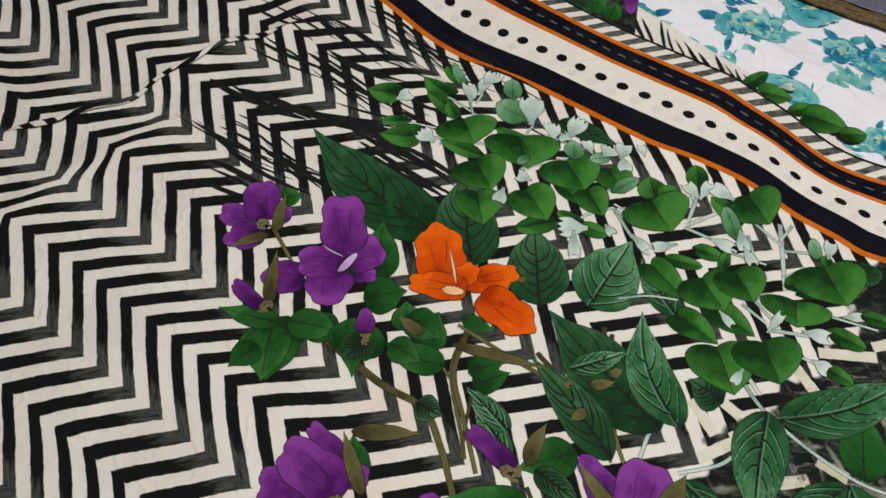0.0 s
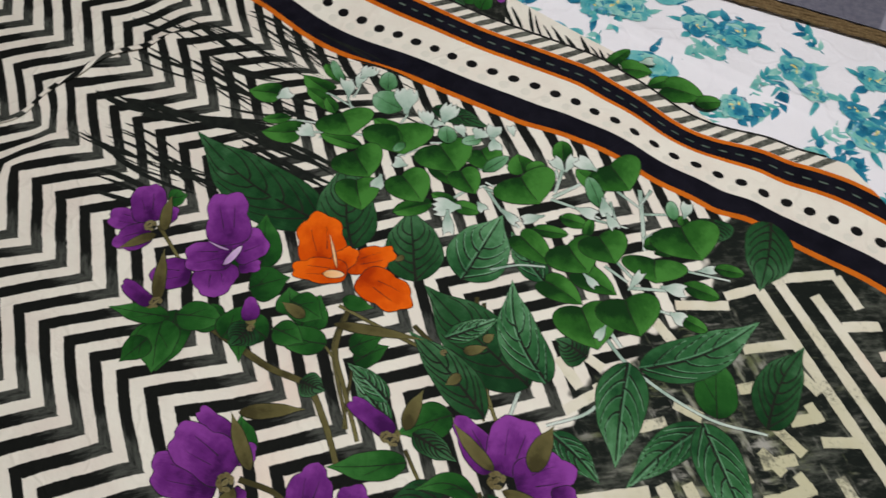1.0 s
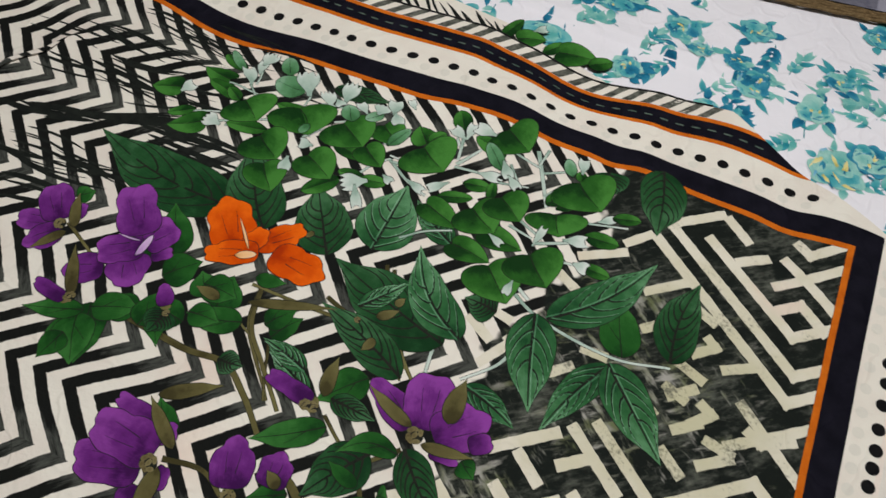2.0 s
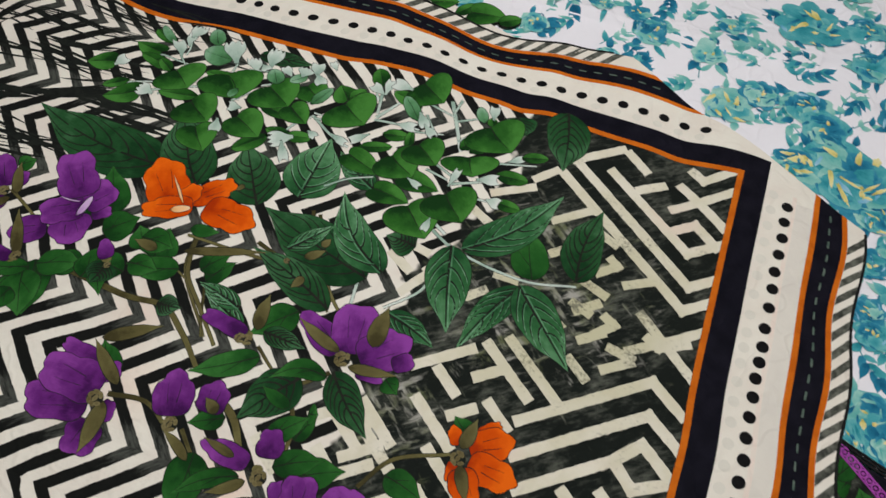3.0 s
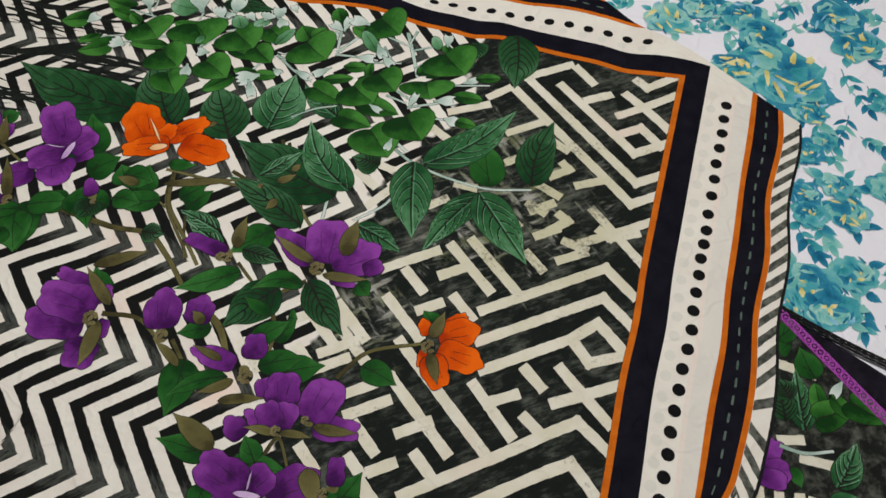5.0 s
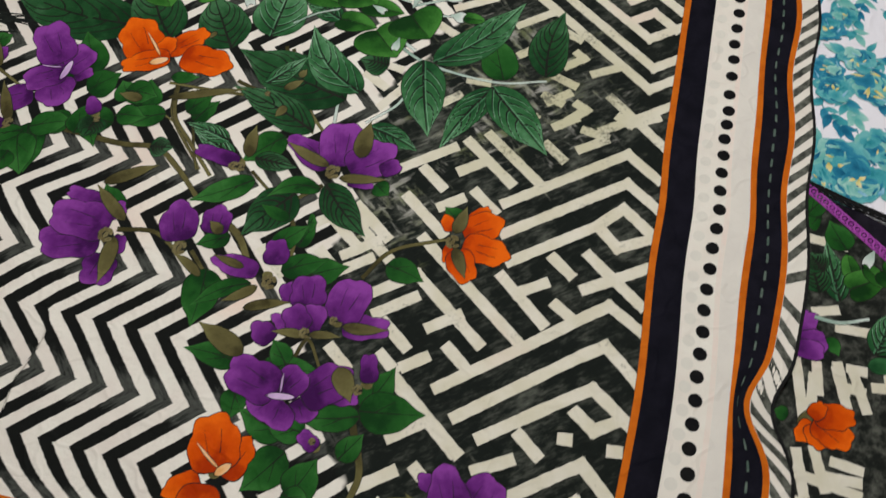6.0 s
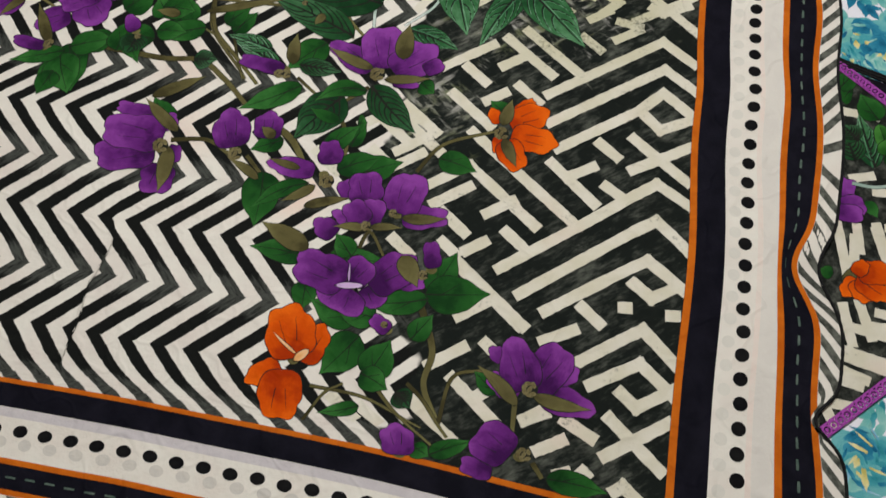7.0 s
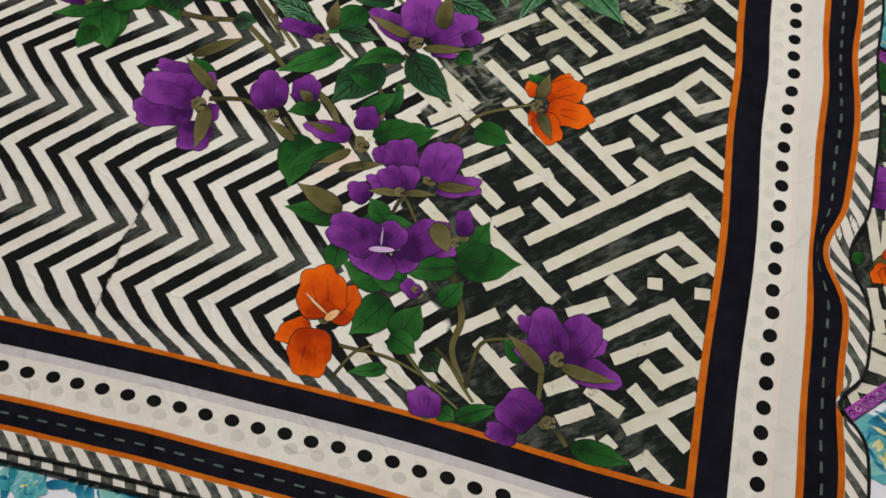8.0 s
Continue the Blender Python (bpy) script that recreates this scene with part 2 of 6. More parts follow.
def sheet_part(name, u0, u1, v0, v1, mat, parent, lift=0.0, cell=0.005, cut=True, label=""):
    """A rectangle of the flat scarf, laid down; what lies past the turned-under corner is cut away."""
    bm = bmesh.new()
    nu, nv = max(1, round((u1 - u0) / cell)), max(1, round((v1 - v0) / cell))
    grid = [[bm.verts.new((u0 + (u1 - u0) * i / nu, v0 + (v1 - v0) * j / nv, 0)) for j in range(nv + 1)] for i in range(nu + 1)]
    for i in range(nu):
        for j in range(nv):
            bm.faces.new((grid[i][j], grid[i + 1][j], grid[i + 1][j + 1], grid[i][j + 1]))
    if cut and v1 > 0.8:
        (ax, ay), (bx, by) = FOLD
        normal = Vector((ay - by, bx - ax, 0))
        bmesh.ops.bisect_plane(bm, geom=bm.verts[:] + bm.edges[:] + bm.faces[:], plane_co=(ax, ay, 0), plane_no=normal, clear_outer=True)
    bm.verts.index_update()
    uvs = [(w.co.x, w.co.y) for w in bm.verts]
    faces = [[w.index for w in f.verts] for f in bm.faces]
    bm.free()
    if not faces:
        return None
    return mesh_object(name, [lie(a, b, lift) for a, b in uvs], faces, mat, parent, uvs, label=label)


# ---- the room ----
def box(name, x0, x1, y0, y1, z0, z1, mat, parent=None, bevel=0.0):
    bm = bmesh.new()
    bmesh.ops.create_cube(bm, size=1)
    for w in bm.verts:
        w.co = Vector((x0 if w.co.x < 0 else x1, y0 if w.co.y < 0 else y1, z0 if w.co.z < 0 else z1))
    if bevel:
        bmesh.ops.bevel(bm, geom=bm.edges[:], offset=bevel, segments=4, affect="EDGES", profile=0.5)
    me = bpy.data.meshes.new(name)
    bm.to_mesh(me)
    bm.free()
    me.materials.append(mat)
    ob = new(name, me)
    ob.parent = parent
    return ob


BED = -0.52
for nm, b in (("floor", (-3.2, 2.4, -2.2, 3.4, BED - 0.1, BED)), ("ceiling", (-3.2, 2.4, -2.2, 3.4, 2.0, 2.1)),
              ("wall_west", (-3.3, -3.2, -2.2, 3.4, BED, 2.0)), ("wall_east", (2.4, 2.5, -2.2, 3.4, BED, 2.0)),
              ("wall_south", (-3.3, 2.5, -2.3, -2.2, BED, 2.0)), ("wall_north", (-3.3, 2.5, 3.4, 3.5, BED, 2.0))):
    tagged(box(nm, *b, M_FLOOR if nm == "floor" else M_WALL), "plain painted room surface", nm.split("_")[0], kind="structure")

# ---- bed ----
mattress = tagged(box("mattress", -1.90, 0.85, -0.75, 1.35, BED + 0.02, -0.016, M_MATTRESS, bevel=0.05), "thick mattress under a white flowered sheet", "mattress")


def pleat_line(x):
    """Where a long pleat crosses the sheet."""
    return 1.066 + 0.16 * step(x, -0.25, 0.25) * (x + 0.25) - 0.05 * min(0.0, x + 0.31)


def sheet_height(x, y):
    z = -0.007 + 0.0012 * noise.noise((x * 5, y * 5, 7.0)) + 0.0008 * noise.noise((x * 14, y * 14, 2.0))
    d = y - pleat_line(x)
    z += 0.010 * step(d, -0.005, 0.002) * math.exp(-max(0.0, d) / 0.03)
    d = (x - 0.116) * 0.81 + (y - 1.191) * 0.59
    z += 0.008 * step(d, -0.003, 0.004) * math.exp(-max(0.0, d) / 0.06) * step(y, 1.09, 1.13)
    return z


M_SHEET = plain_cloth("sheet_cotton", (0.83, 0.815, 0.865), (0.86, 0.845, 0.895), 9.0, 0.85)


def grid_sheet(name, x0, x1, y0, y1, cell, height, mat, parent=None):
    nu, nv = round((x1 - x0) / cell), round((y1 - y0) / cell)
    verts, uvs, faces = [], [], []
    for i in range(nu + 1):
        for j in range(nv + 1):
            x, y = x0 + (x1 - x0) * i / nu, y0 + (y1 - y0) * j / nv
            verts.append((x, y, height(x, y)))
            uvs.append((x, y))
    for i in range(nu):
        for j in range(nv):
            k = i * (nv + 1) + j
            faces.append((k, k + nv + 1, k + nv + 2, k + 1))
    return mesh_object(name, verts, faces, mat, parent, uvs)


bed_sheet = tagged(grid_sheet("bed_sheet", -1.85, 0.80, -0.70, 1.30, 0.007, sheet_height, M_SHEET), "white cotton bed sheet printed with turquoise roses", "bed sheet")


def sheet_lie(x, y, lift=0.0):
    return Vector((x, y, sheet_height(x, y) + lift))


# ---- scarf ----
scarf = tagged(new("scarf"), "large cream and black floral printed scarf spread on a bed", "scarf")
U0 = -1.55
TOP = 0.85
sheet_part("ground_cloth", U0, 0.0, 0.0, TOP, M_GROUND, scarf, cell=0.004, label="cream cloth with black zigzag and fret print")
BANDS = ((0.0, 0.0075, M_ORANGE, "orange_line"), (0.0075, 0.038, M_NAVY, "dark_band"), (0.038, 0.099, M_CREAM, "dotted_band"),
         (0.099, 0.106, M_ORANGE, "orange_line"), (0.106, 0.135, M_NAVY, "dark_band"), (0.135, 0.1415, M_ORANGE, "orange_line"),
         (0.1415, 0.163, M_CREAM, "striped_band"))
for a, b, mat, nm in BANDS:
    sheet_part(nm, a, b, -a, TOP + a, mat, scarf, cell=0.004)
    sheet_part(nm, U0, a, TOP + a, TOP + b, mat, scarf, cell=0.004)
    sheet_part(nm, U0, a, -b, -a, mat, scarf, cell=0.004)
    sheet_part(nm, a, b, -b, -a, mat, scarf, cell=0.004)
    sheet_part(nm, a, b, TOP + a, TOP + b, mat, scarf, cell=0.004)


# ---- inks of the print ----
M_INK = plain_cloth("black_brush_ink", (0.009, 0.011, 0.010), (0.016, 0.019, 0.016), 90.0)


def fret_cloth(name, a, b, worn):
    """Cream paint, in places dry and worn down to the dark wash, most of all round one rubbed patch."""
    n = Nodes(name)
    p = n.position()
    x, y, _ = n.split(p)
    base = n.mix(n.ramp(n.noise(p, 30.0, 3.0), 0.3, 0.7), a, b)
    base = n.mix(n.ramp(n.noise(p, 9.0, 2.0), 0.55, 0.75), base, (0.74, 0.62, 0.52))
    off = n.math("SQRT", n.math("ADD", n.math("POWER", n.math("SUBTRACT", x, -0.15), 2.0), n.math("POWER", n.math("SUBTRACT", y, 0.60), 2.0)))
    rubbed = n.math("SUBTRACT", 1.0, n.ramp(off, 0.03, 0.19))
    base = n.mix(n.math("MULTIPLY", rubbed, 0.8), base, (0.50, 0.48, 0.30))
    dry = n.math("ADD", n.math("MULTIPLY", n.noise(p, 240.0, 5.0, 0.7), 0.55), n.math("MULTIPLY", n.noise(p, 22.0, 3.0), 0.6))
    dry = n.math("ADD", dry, n.math("MULTIPLY", rubbed, 0.10))
    thin = n.math("MULTIPLY", n.ramp(dry, worn, worn + 0.14), 0.8)
    n.cloth(p)
    return n.done(n.mix(thin, base, (0.075, 0.08, 0.065)))


M_FRET = fret_cloth("cream_fret_ink", (0.74, 0.70, 0.59), (0.66, 0.62, 0.48), 0.66)
M_LINE = plain_cloth("dark_outline_ink", (0.010, 0.014, 0.010), (0.02, 0.02, 0.016), 90.0)


def tinted(name, deep, mid, light, streak=0.5, halves=0.0):
    """Watercolour ink: deep at the base and along the middle, lighter to the edge, with fine streaks."""
    n = Nodes(name, 0.72)
    s, c, _ = n.split(n.uv())
    p = n.position()
    side = n.math("ABSOLUTE", c)
    fine = n.noise(n.join(n.math("MULTIPLY", s, 2.0), n.math("MULTIPLY", c, 14.0), n.math("MULTIPLY", n.random(), 40.0)), 3.0, 4.0, 0.6)
    soft = n.noise(p, 55.0, 3.0)
    f = n.math("ADD", n.math("MULTIPLY", s, 0.80), n.math("MULTIPLY", side, 0.15))
    f = n.math("ADD", f, n.math("MULTIPLY", n.math("SUBTRACT", fine, 0.5), streak))
    f = n.math("ADD", f, n.math("MULTIPLY", n.math("SUBTRACT", soft, 0.5), 1.1))
    f = n.math("ADD", f, n.math("MULTIPLY", n.math("SUBTRACT", n.random(), 0.5), 0.35))
    if halves:
        f = n.math("ADD", f, n.math("MULTIPLY", n.math("SUBTRACT", n.math("GREATER_THAN", c, 0.0), 0.5), halves))
    a = n.mix(n.ramp(f, 0.0, 0.45), deep, mid)
    n.cloth(p)
    return n.done(n.mix(n.ramp(f, 0.40, 1.0), a, light))


INKS = {
    "leaf": tinted("green_leaf_ink", (0.006, 0.040, 0.008), (0.014, 0.085, 0.014), (0.035, 0.150, 0.030)),
    "deep": tinted("deep_green_leaf_ink", (0.006, 0.036, 0.011), (0.015, 0.070, 0.022), (0.050, 0.145, 0.062)),
    "vein": tinted("veined_leaf_ink", (0.010, 0.056, 0.018), (0.028, 0.118, 0.040), (0.110, 0.270, 0.130)),
    "round": tinted("round_leaf_ink", (0.006, 0.036, 0.007), (0.020, 0.100, 0.014), (0.055, 0.205, 0.034), halves=0.45),
    "pale": tinted("pale_leaf_ink", (0.045, 0.150, 0.055), (0.10, 0.26, 0.12), (0.24, 0.42, 0.28)),
    "gleam": tinted("vein_highlight_ink", (0.045, 0.15, 0.07), (0.10, 0.25, 0.13), (0.26, 0.44, 0.30)),
    "mint": tinted("mint_bud_ink", (0.28, 0.40, 0.33), (0.45, 0.56, 0.49), (0.64, 0.70, 0.65)),
    "olive": tinted("olive_sepal_ink", (0.050, 0.043, 0.016), (0.105, 0.092, 0.034), (0.16, 0.145, 0.055)),
    "purple": tinted("purple_petal_ink", (0.045, 0.006, 0.070), (0.125, 0.018, 0.175), (0.250, 0.050, 0.320)),
    "orange": tinted("orange_petal_ink", (0.38, 0.030, 0.001), (0.62, 0.072, 0.001), (0.80, 0.130, 0.004), 0.3),
    "lilac": tinted("lilac_stamen_ink", (0.42, 0.25, 0.50), (0.55, 0.36, 0.62), (0.66, 0.48, 0.72)),
    "peach": tinted("peach_stamen_ink", (0.75, 0.38, 0.14), (0.85, 0.50, 0.25), (0.88, 0.60, 0.36)),
    "brown": tinted("brown_seed_ink", (0.060, 0.045, 0.018), (0.13, 0.105, 0.045), (0.20, 0.17, 0.08)),
}
TAKEN = []


def next_lift(spots):
    """How far a printed shape lies over the cloth: just over the ones that it overlaps."""
    level = 0
    for old, n in TAKEN:
        if n >= level and any((x - p) ** 2 + (y - q) ** 2 < (r + k) ** 2 for x, y, r in spots for p, q, k in old):
            level = n + 1
    TAKEN.append((spots, level))
    return 0.00034 + 0.00008 * level


def spots_along(a, b, r):
    n = max(1, round((b - a).length / max(r, 0.004)))
    return [(*a.lerp(b, (i + 0.5) / n), r * 0.9) for i in range(n)]


class Strips:
    """Flat printed lines, gathered into one mesh."""

    def __init__(self):
        self.verts, self.faces, self.uvs = [], [], []

    def line(self, points, widths):
        """A ribbon along the points with its own width at each."""
        base = len(self.verts)
        for i, p in enumerate(points):
            d = (points[min(i + 1, len(points) - 1)] - points[max(i - 1, 0)]).normalized()
            side = Vector((-d.y, d.x)) * widths[i] / 2
            for q, c in ((p - side, -1), (p + side, 1)):
                self.verts.append(q)
                self.uvs.append((i / max(1, len(points) - 1), c * 0.5))
        for i in range(len(points) - 1):
            k = base + 2 * i
            self.faces.append((k, k + 2, k + 3, k + 1))

    def stroke(self, x0, y0, x1, y1, w, twin=False):
        a, b = Vector((x0, y0)), Vector((x1, y1))
        n = max(6, round((b - a).length / 0.006))
        side = Vector((-(b - a).y, (b - a).x)) * random.uniform(-0.07, 0.07)
        pts = [a.lerp(b, i / n) + side * math.sin(math.pi * i / n) for i in range(n + 1)]
        self.line(pts, [w * (0.10 + 0.95 * math.sin(math.pi * (i / n) ** 0.8) ** 0.7) for i in range(n + 1)])
        if twin:
            shift = Vector((random.uniform(-0.02, 0.02), random.uniform(-0.02, 0.02)))
            self.line([p + shift + side * 0.3 * i / n for i, p in enumerate(pts)], [w * 0.6 * math.sin(math.pi * (i / n) ** 0.9) ** 0.8 for i in range(n + 1)])

    def path(self, w, *corners):
        """A mitred band of even width with slightly unsteady edges."""
        pts, wide = [], []
        c = [Vector(p) for p in corners]
        for i in range(len(c) - 1):
            d = (c[i + 1] - c[i]).normalized() * w * 0.5
            a = c[i] - (d if i else d * 0)
            b = c[i + 1] + d
            n = max(2, round((b - a).length / 0.005))
            pts = [a.lerp(b, k / n) for k in range(n + 1)]
            self.line(pts, [w * random.uniform(0.93, 1.07) for _ in pts])

    def build(self, name, mat, lift, label="", parent=None, lay=lie, clip=False):
        if clip:
            bm = bmesh.new()
            made = [bm.verts.new((p.x, p.y, 0)) for p in self.verts]
            for f in self.faces:
                bm.faces.new([made[i] for i in f])
            for co, no in (((-0.0004, 0, 0), (1, 0, 0)), ((0, 0.0004, 0), (0, -1, 0)), ((0, TOP - 0.0004, 0), (0, 1, 0))):
                bmesh.ops.bisect_plane(bm, geom=bm.verts[:] + bm.edges[:] + bm.faces[:], plane_co=co, plane_no=no, clear_outer=True)
            bm.verts.index_update()
            self.verts = [w.co.copy() for w in bm.verts]
            self.uvs = [(0.5, 0.0)] * len(self.verts)
            self.faces = [[w.index for w in f.verts] for f in bm.faces]
            bm.free()
        verts = [lay(p.x, p.y, lift) for p in self.verts]
        return tagged(mesh_object(name, verts, self.faces, mat, parent or scarf, self.uvs, label=label), kind="stuff")


def smooth_line(points, gap):
    """A soft curve through the points, by Catmull-Rom."""
    p = [Vector(q) for q in points]
    p = [p[0] * 2 - p[1]] + p + [p[-1] * 2 - p[-2]]
    out = []
    for i in range(1, len(p) - 2):
        n = max(2, round((p[i + 1] - p[i]).length / gap))
        for k in range(n):
            t = k / n
            out.append(0.5 * (2 * p[i] + (p[i + 1] - p[i - 1]) * t + (2 * p[i - 1] - 5 * p[i] + 4 * p[i + 1] - p[i + 2]) * t * t + (3 * p[i] - p[i - 1] - 3 * p[i + 1] + p[i + 2]) * t ** 3))
    return out + [p[-2]]


def stem(ink, w, *points, parent=None, lay=lie):
    """A printed stem with a dark rim."""
    pts = smooth_line(points, 0.005)
    lift = next_lift([(p.x, p.y, w * 0.6) for p in pts])
    n = len(pts)
    s = Strips()
    s.line(pts, [w * (1.05 - 0.35 * i / n) + 0.0011 for i in range(n)])
    rim = len(s.faces)
    s.line(pts, [w * (1.05 - 0.35 * i / n) for i in range(n)])
    verts = [lay(p.x, p.y, lift + (0.00003 if i >= 2 * n else 0)) for i, p in enumerate(s.verts)]
    return mesh_object("stem", verts, s.faces, [M_LINE, INKS[ink]], parent or scarf, s.uvs, [0 if i < rim else 1 for i in range(len(s.faces))])


def blade(name, ink, x0, y0, x1, y1, w, shape, parent, bend=0.0, veins=0, highlight=False, lay=lie, rim=0.0008, lift=None):
    """A printed leaf or petal: its outline, its fill and its veins follow the cloth."""
    a, b = Vector((x0, y0)), Vector((x1, y1))
    if lift is None:
        lift = next_lift(spots_along(a, b, w / 2))
    axis = b - a
    length = max(axis.length, 0.004)
    axis.normalize()
    side = Vector((-axis.y, axis.x))
    rng = random.Random(int(abs(x0 * 7919 + y1 * 104729) * 1000))
    lobes, ph, notch = rng.choice((5, 6, 7)) if ink == "orange" else rng.choice((3, 4, 5)), rng.uniform(-0.6, 0.6), rng.choice((0.0, math.pi / 2, 1.2))

    deepness = 0.19 if ink == "orange" else 0.24
    if shape == "petal" and w > 0.85 * length:
        w *= 0.92
    if shape == "heart":
        w *= 1.22
        a, length = a - axis * length * 0.09, length * 1.18

    def at(s, c, grow=0.0):
        if shape == "petal":
            f = max(0.0, 1 - abs(2 * s ** 0.72 - 1) ** 2.5) ** 0.44
            along = s
        elif shape == "brush":
            f = max(0.0, 1 - abs(2 * s - 1) ** 2.2) ** 0.5
            along = s
        elif shape == "heart":
            f = max(0.0, 1 - (2 * s - 1) ** 2) ** 0.5 * (1.0 + 0.06 * ph * c)
            along = 0.10 + 0.90 * s - 0.26 * abs(c * f) ** 0.8 + (0.05 + 0.05 * ph) * c * f
        elif shape == "bud":
            f = 0.22 + 0.78 * step(s, 0.05, 0.62) - 0.16 * step(s, 0.75, 1.0)
            along = s - 0.26 * step(s, 0.45, 1.0) * abs(math.cos(4.7 * c * (1 + 0.2 * ph))) ** 1.5 * (0.6 + 0.4 * abs(c))
        elif shape == "round":
            f = max(0.0, 1 - (2 * s - 1) ** 2) ** 0.42 * (1.05 - 0.25 * s)
            along = s - 0.10 * 4 * abs(c) * (1 - abs(c)) * (1 - s) + 0.05 * s * (1 - abs(c))
        else:
            f = math.sin(math.pi * min(1, s) ** 0.72) ** 0.80 * (1 - 0.52 * step(s, 0.62, 0.97)) * (1 + 0.04 * math.sin(9 * s + ph))
            along = s
        ahead, lateral = length * along + grow * (2 * s - 1), (w / 2 + grow) * c * f + (bend + (0.07 * ph if shape == "leaf" else 0)) * length * math.sin(math.pi * s)
        if shape in ("petal", "brush"):
            out = math.atan2(lateral / (w / 2), (ahead / length - 0.5) * 2)
            far = min(1.0, math.hypot(lateral / (w / 2), (ahead / length - 0.5) * 2)) ** 2
            k = 1 + far * ((deepness * (abs(math.cos(lobes * out / 2 + notch)) - 0.62) + 0.02 * math.cos(11 * out + ph)) * step(math.cos(out), -0.8, 0.2) if shape == "petal" else 0.13 * math.cos(lobes * out + ph) + 0.06 * math.cos(2.7 * lobes * out))
            ahead, lateral = (ahead - length / 2) * k + length / 2, lateral * k
        return a + axis * ahead + side * lateral

    n, m = max(12 if shape == "leaf" else 16, min(28, round(length / 0.003))), max(4, 2 * min(6, round(w / 0.008)))
    verts, faces, uvs, mats = [], [], [], []
    for layer in (0, 1):
        base = len(verts)
        for i in range(n + 1):
            for j in range(m + 1):
                s, c = (i / n if shape == "leaf" else 0.5 - 0.5 * math.cos(math.pi * i / n)), 2 * j / m - 1
                p = at(s, c, 0.0 if layer else rim)
                verts.append(lay(p.x, p.y, lift + layer * 0.00003))
                uvs.append((s, c))
        for i in range(n):
            for j in range(m):
                k = base + i * (m + 1) + j
                faces.append((k, k + m + 1, k + m + 2, k + 1))
                mats.append(layer)
    ribs = []
    if veins:
        ribs.append([(0.94 * k / 10, 0.0) for k in range(11)])
        for i in range(veins):
            s0 = 0.06 + 0.62 * i / veins
            for sgn in (-1, 1):
                ribs.append([(min(0.97, s0 + 0.04 * sgn + 0.31 * (k / 6) ** 1.5), sgn * 0.88 * (k / 6) ** 0.80) for k in range(7)])
    if shape == "petal":
        ribs = [[(0.30 + 0.42 * k / 4, c0 * (0.6 + 0.4 * k / 4)) for k in range(5)] for c0 in (-0.35, 0.4)] if w > 0.03 else []
    if shape in ("heart", "round") and w > 0.016:
        ribs = [[(0.02 + 0.86 * k / 6, 0.12 * math.sin(0.6 * k) * ph) for k in range(7)]]
    if shape == "leaf" and not veins and w > 0.018 and ink == "leaf":
        ribs = [[(0.9 * k / 8, 0.0) for k in range(9)], [(0.25 + 0.3 * k / 4, 0.65 * k / 4) for k in range(5)]]
    for extra in ((0, 1) if highlight else (0,)):
        for r, rib in enumerate(ribs):
            strip = Strips()
            pts = [at(s, c) + (axis * 0.0021 if extra and r else side * 0.0024 * extra) for s, c in rib]
            width = (0.0032 if r == 0 else 0.0022) * ((1.0 if veins else 0.40) if shape == "leaf" else 0.42 if shape == "heart" else 0.28) * (0.62 if extra else 1.0)
            strip.line(pts, [width * (1.1 - 0.8 * k / len(pts)) for k in range(len(pts))])
            base = len(verts)
            verts += [lay(p.x, p.y, lift + 0.00006) for p in strip.verts]
            uvs += strip.uvs
            faces += [tuple(base + q for q in f) for f in strip.faces]
            mats += [2 if extra else 0] * len(strip.faces)
    pile = [M_LINE if rim else INKS[ink], INKS[ink]] + ([INKS["gleam"]] if highlight else [])
    return mesh_object(name, verts, faces, pile, parent, uvs, mats)


def leaf(ink, x0, y0, x1, y1, w, bend=0.0, parent=None, lay=lie):
    shape = {"round": "heart" if w > 0.026 else "round", "pale": "round", "mint": "bud"}.get(ink, "leaf")
    veins = {"vein": 4, "deep": 5}.get(ink, 0) if w > 0.018 else 0
    name = {"mint": "bud", "olive": "sepal"}.get(ink, "leaf")
    if ink == "olive":
        w *= 0.82
    ob = blade(name, ink, x0, y0, x1, y1, w, shape, parent or scarf, bend, veins, ink == "vein", lay)
    return ob


def disc_part(name, x, y, rx, ry, mat, parent, lift, turn=0.0, sides=20, lay=lie):
    verts, uvs = [lay(x, y, lift)], [(0.5, 0.0)]
    for k in range(sides):
        a = 2 * math.pi * k / sides
        p = Vector((rx * math.cos(a), ry * math.sin(a)))
        q = Vector((p.x * math.cos(turn) - p.y * math.sin(turn), p.x * math.sin(turn) + p.y * math.cos(turn)))
        verts.append(lay(x + q.x, y + q.y, lift))
        uvs.append((0.9, math.cos(a)))
    return mesh_object(name, verts, [(0, 1 + k, 1 + (k + 1) % sides) for k in range(sides)], mat, parent, uvs)


def flower(ink, x, y, parent=None, lay=lie):
    """The small base of a bloom; its petals are parts of it."""
    return tagged(disc_part("flower", x, y, 0.006, 0.005, INKS["olive"], parent or scarf, next_lift([(x, y, 0.006)]), lay=lay), {"purple": "printed purple bloom with dark outlines", "orange": "printed orange bloom with dark outlines"}[ink])


def petal(bloom, ink, x0, y0, x1, y1, w, lay=lie):
    return blade("petal", ink, x0, y0, x1, y1, w, "petal", bloom, lay=lay)


def stamen(bloom, form, x0, y0, x1, y1, w):
    ink = "peach" if "orange" in bloom["label"] else "lilac"
    return blade("stamen", ink, x0, y0, x1, y1, w if form == "bar" else max(w, 0.0016), "round" if form == "bar" else "leaf", bloom)


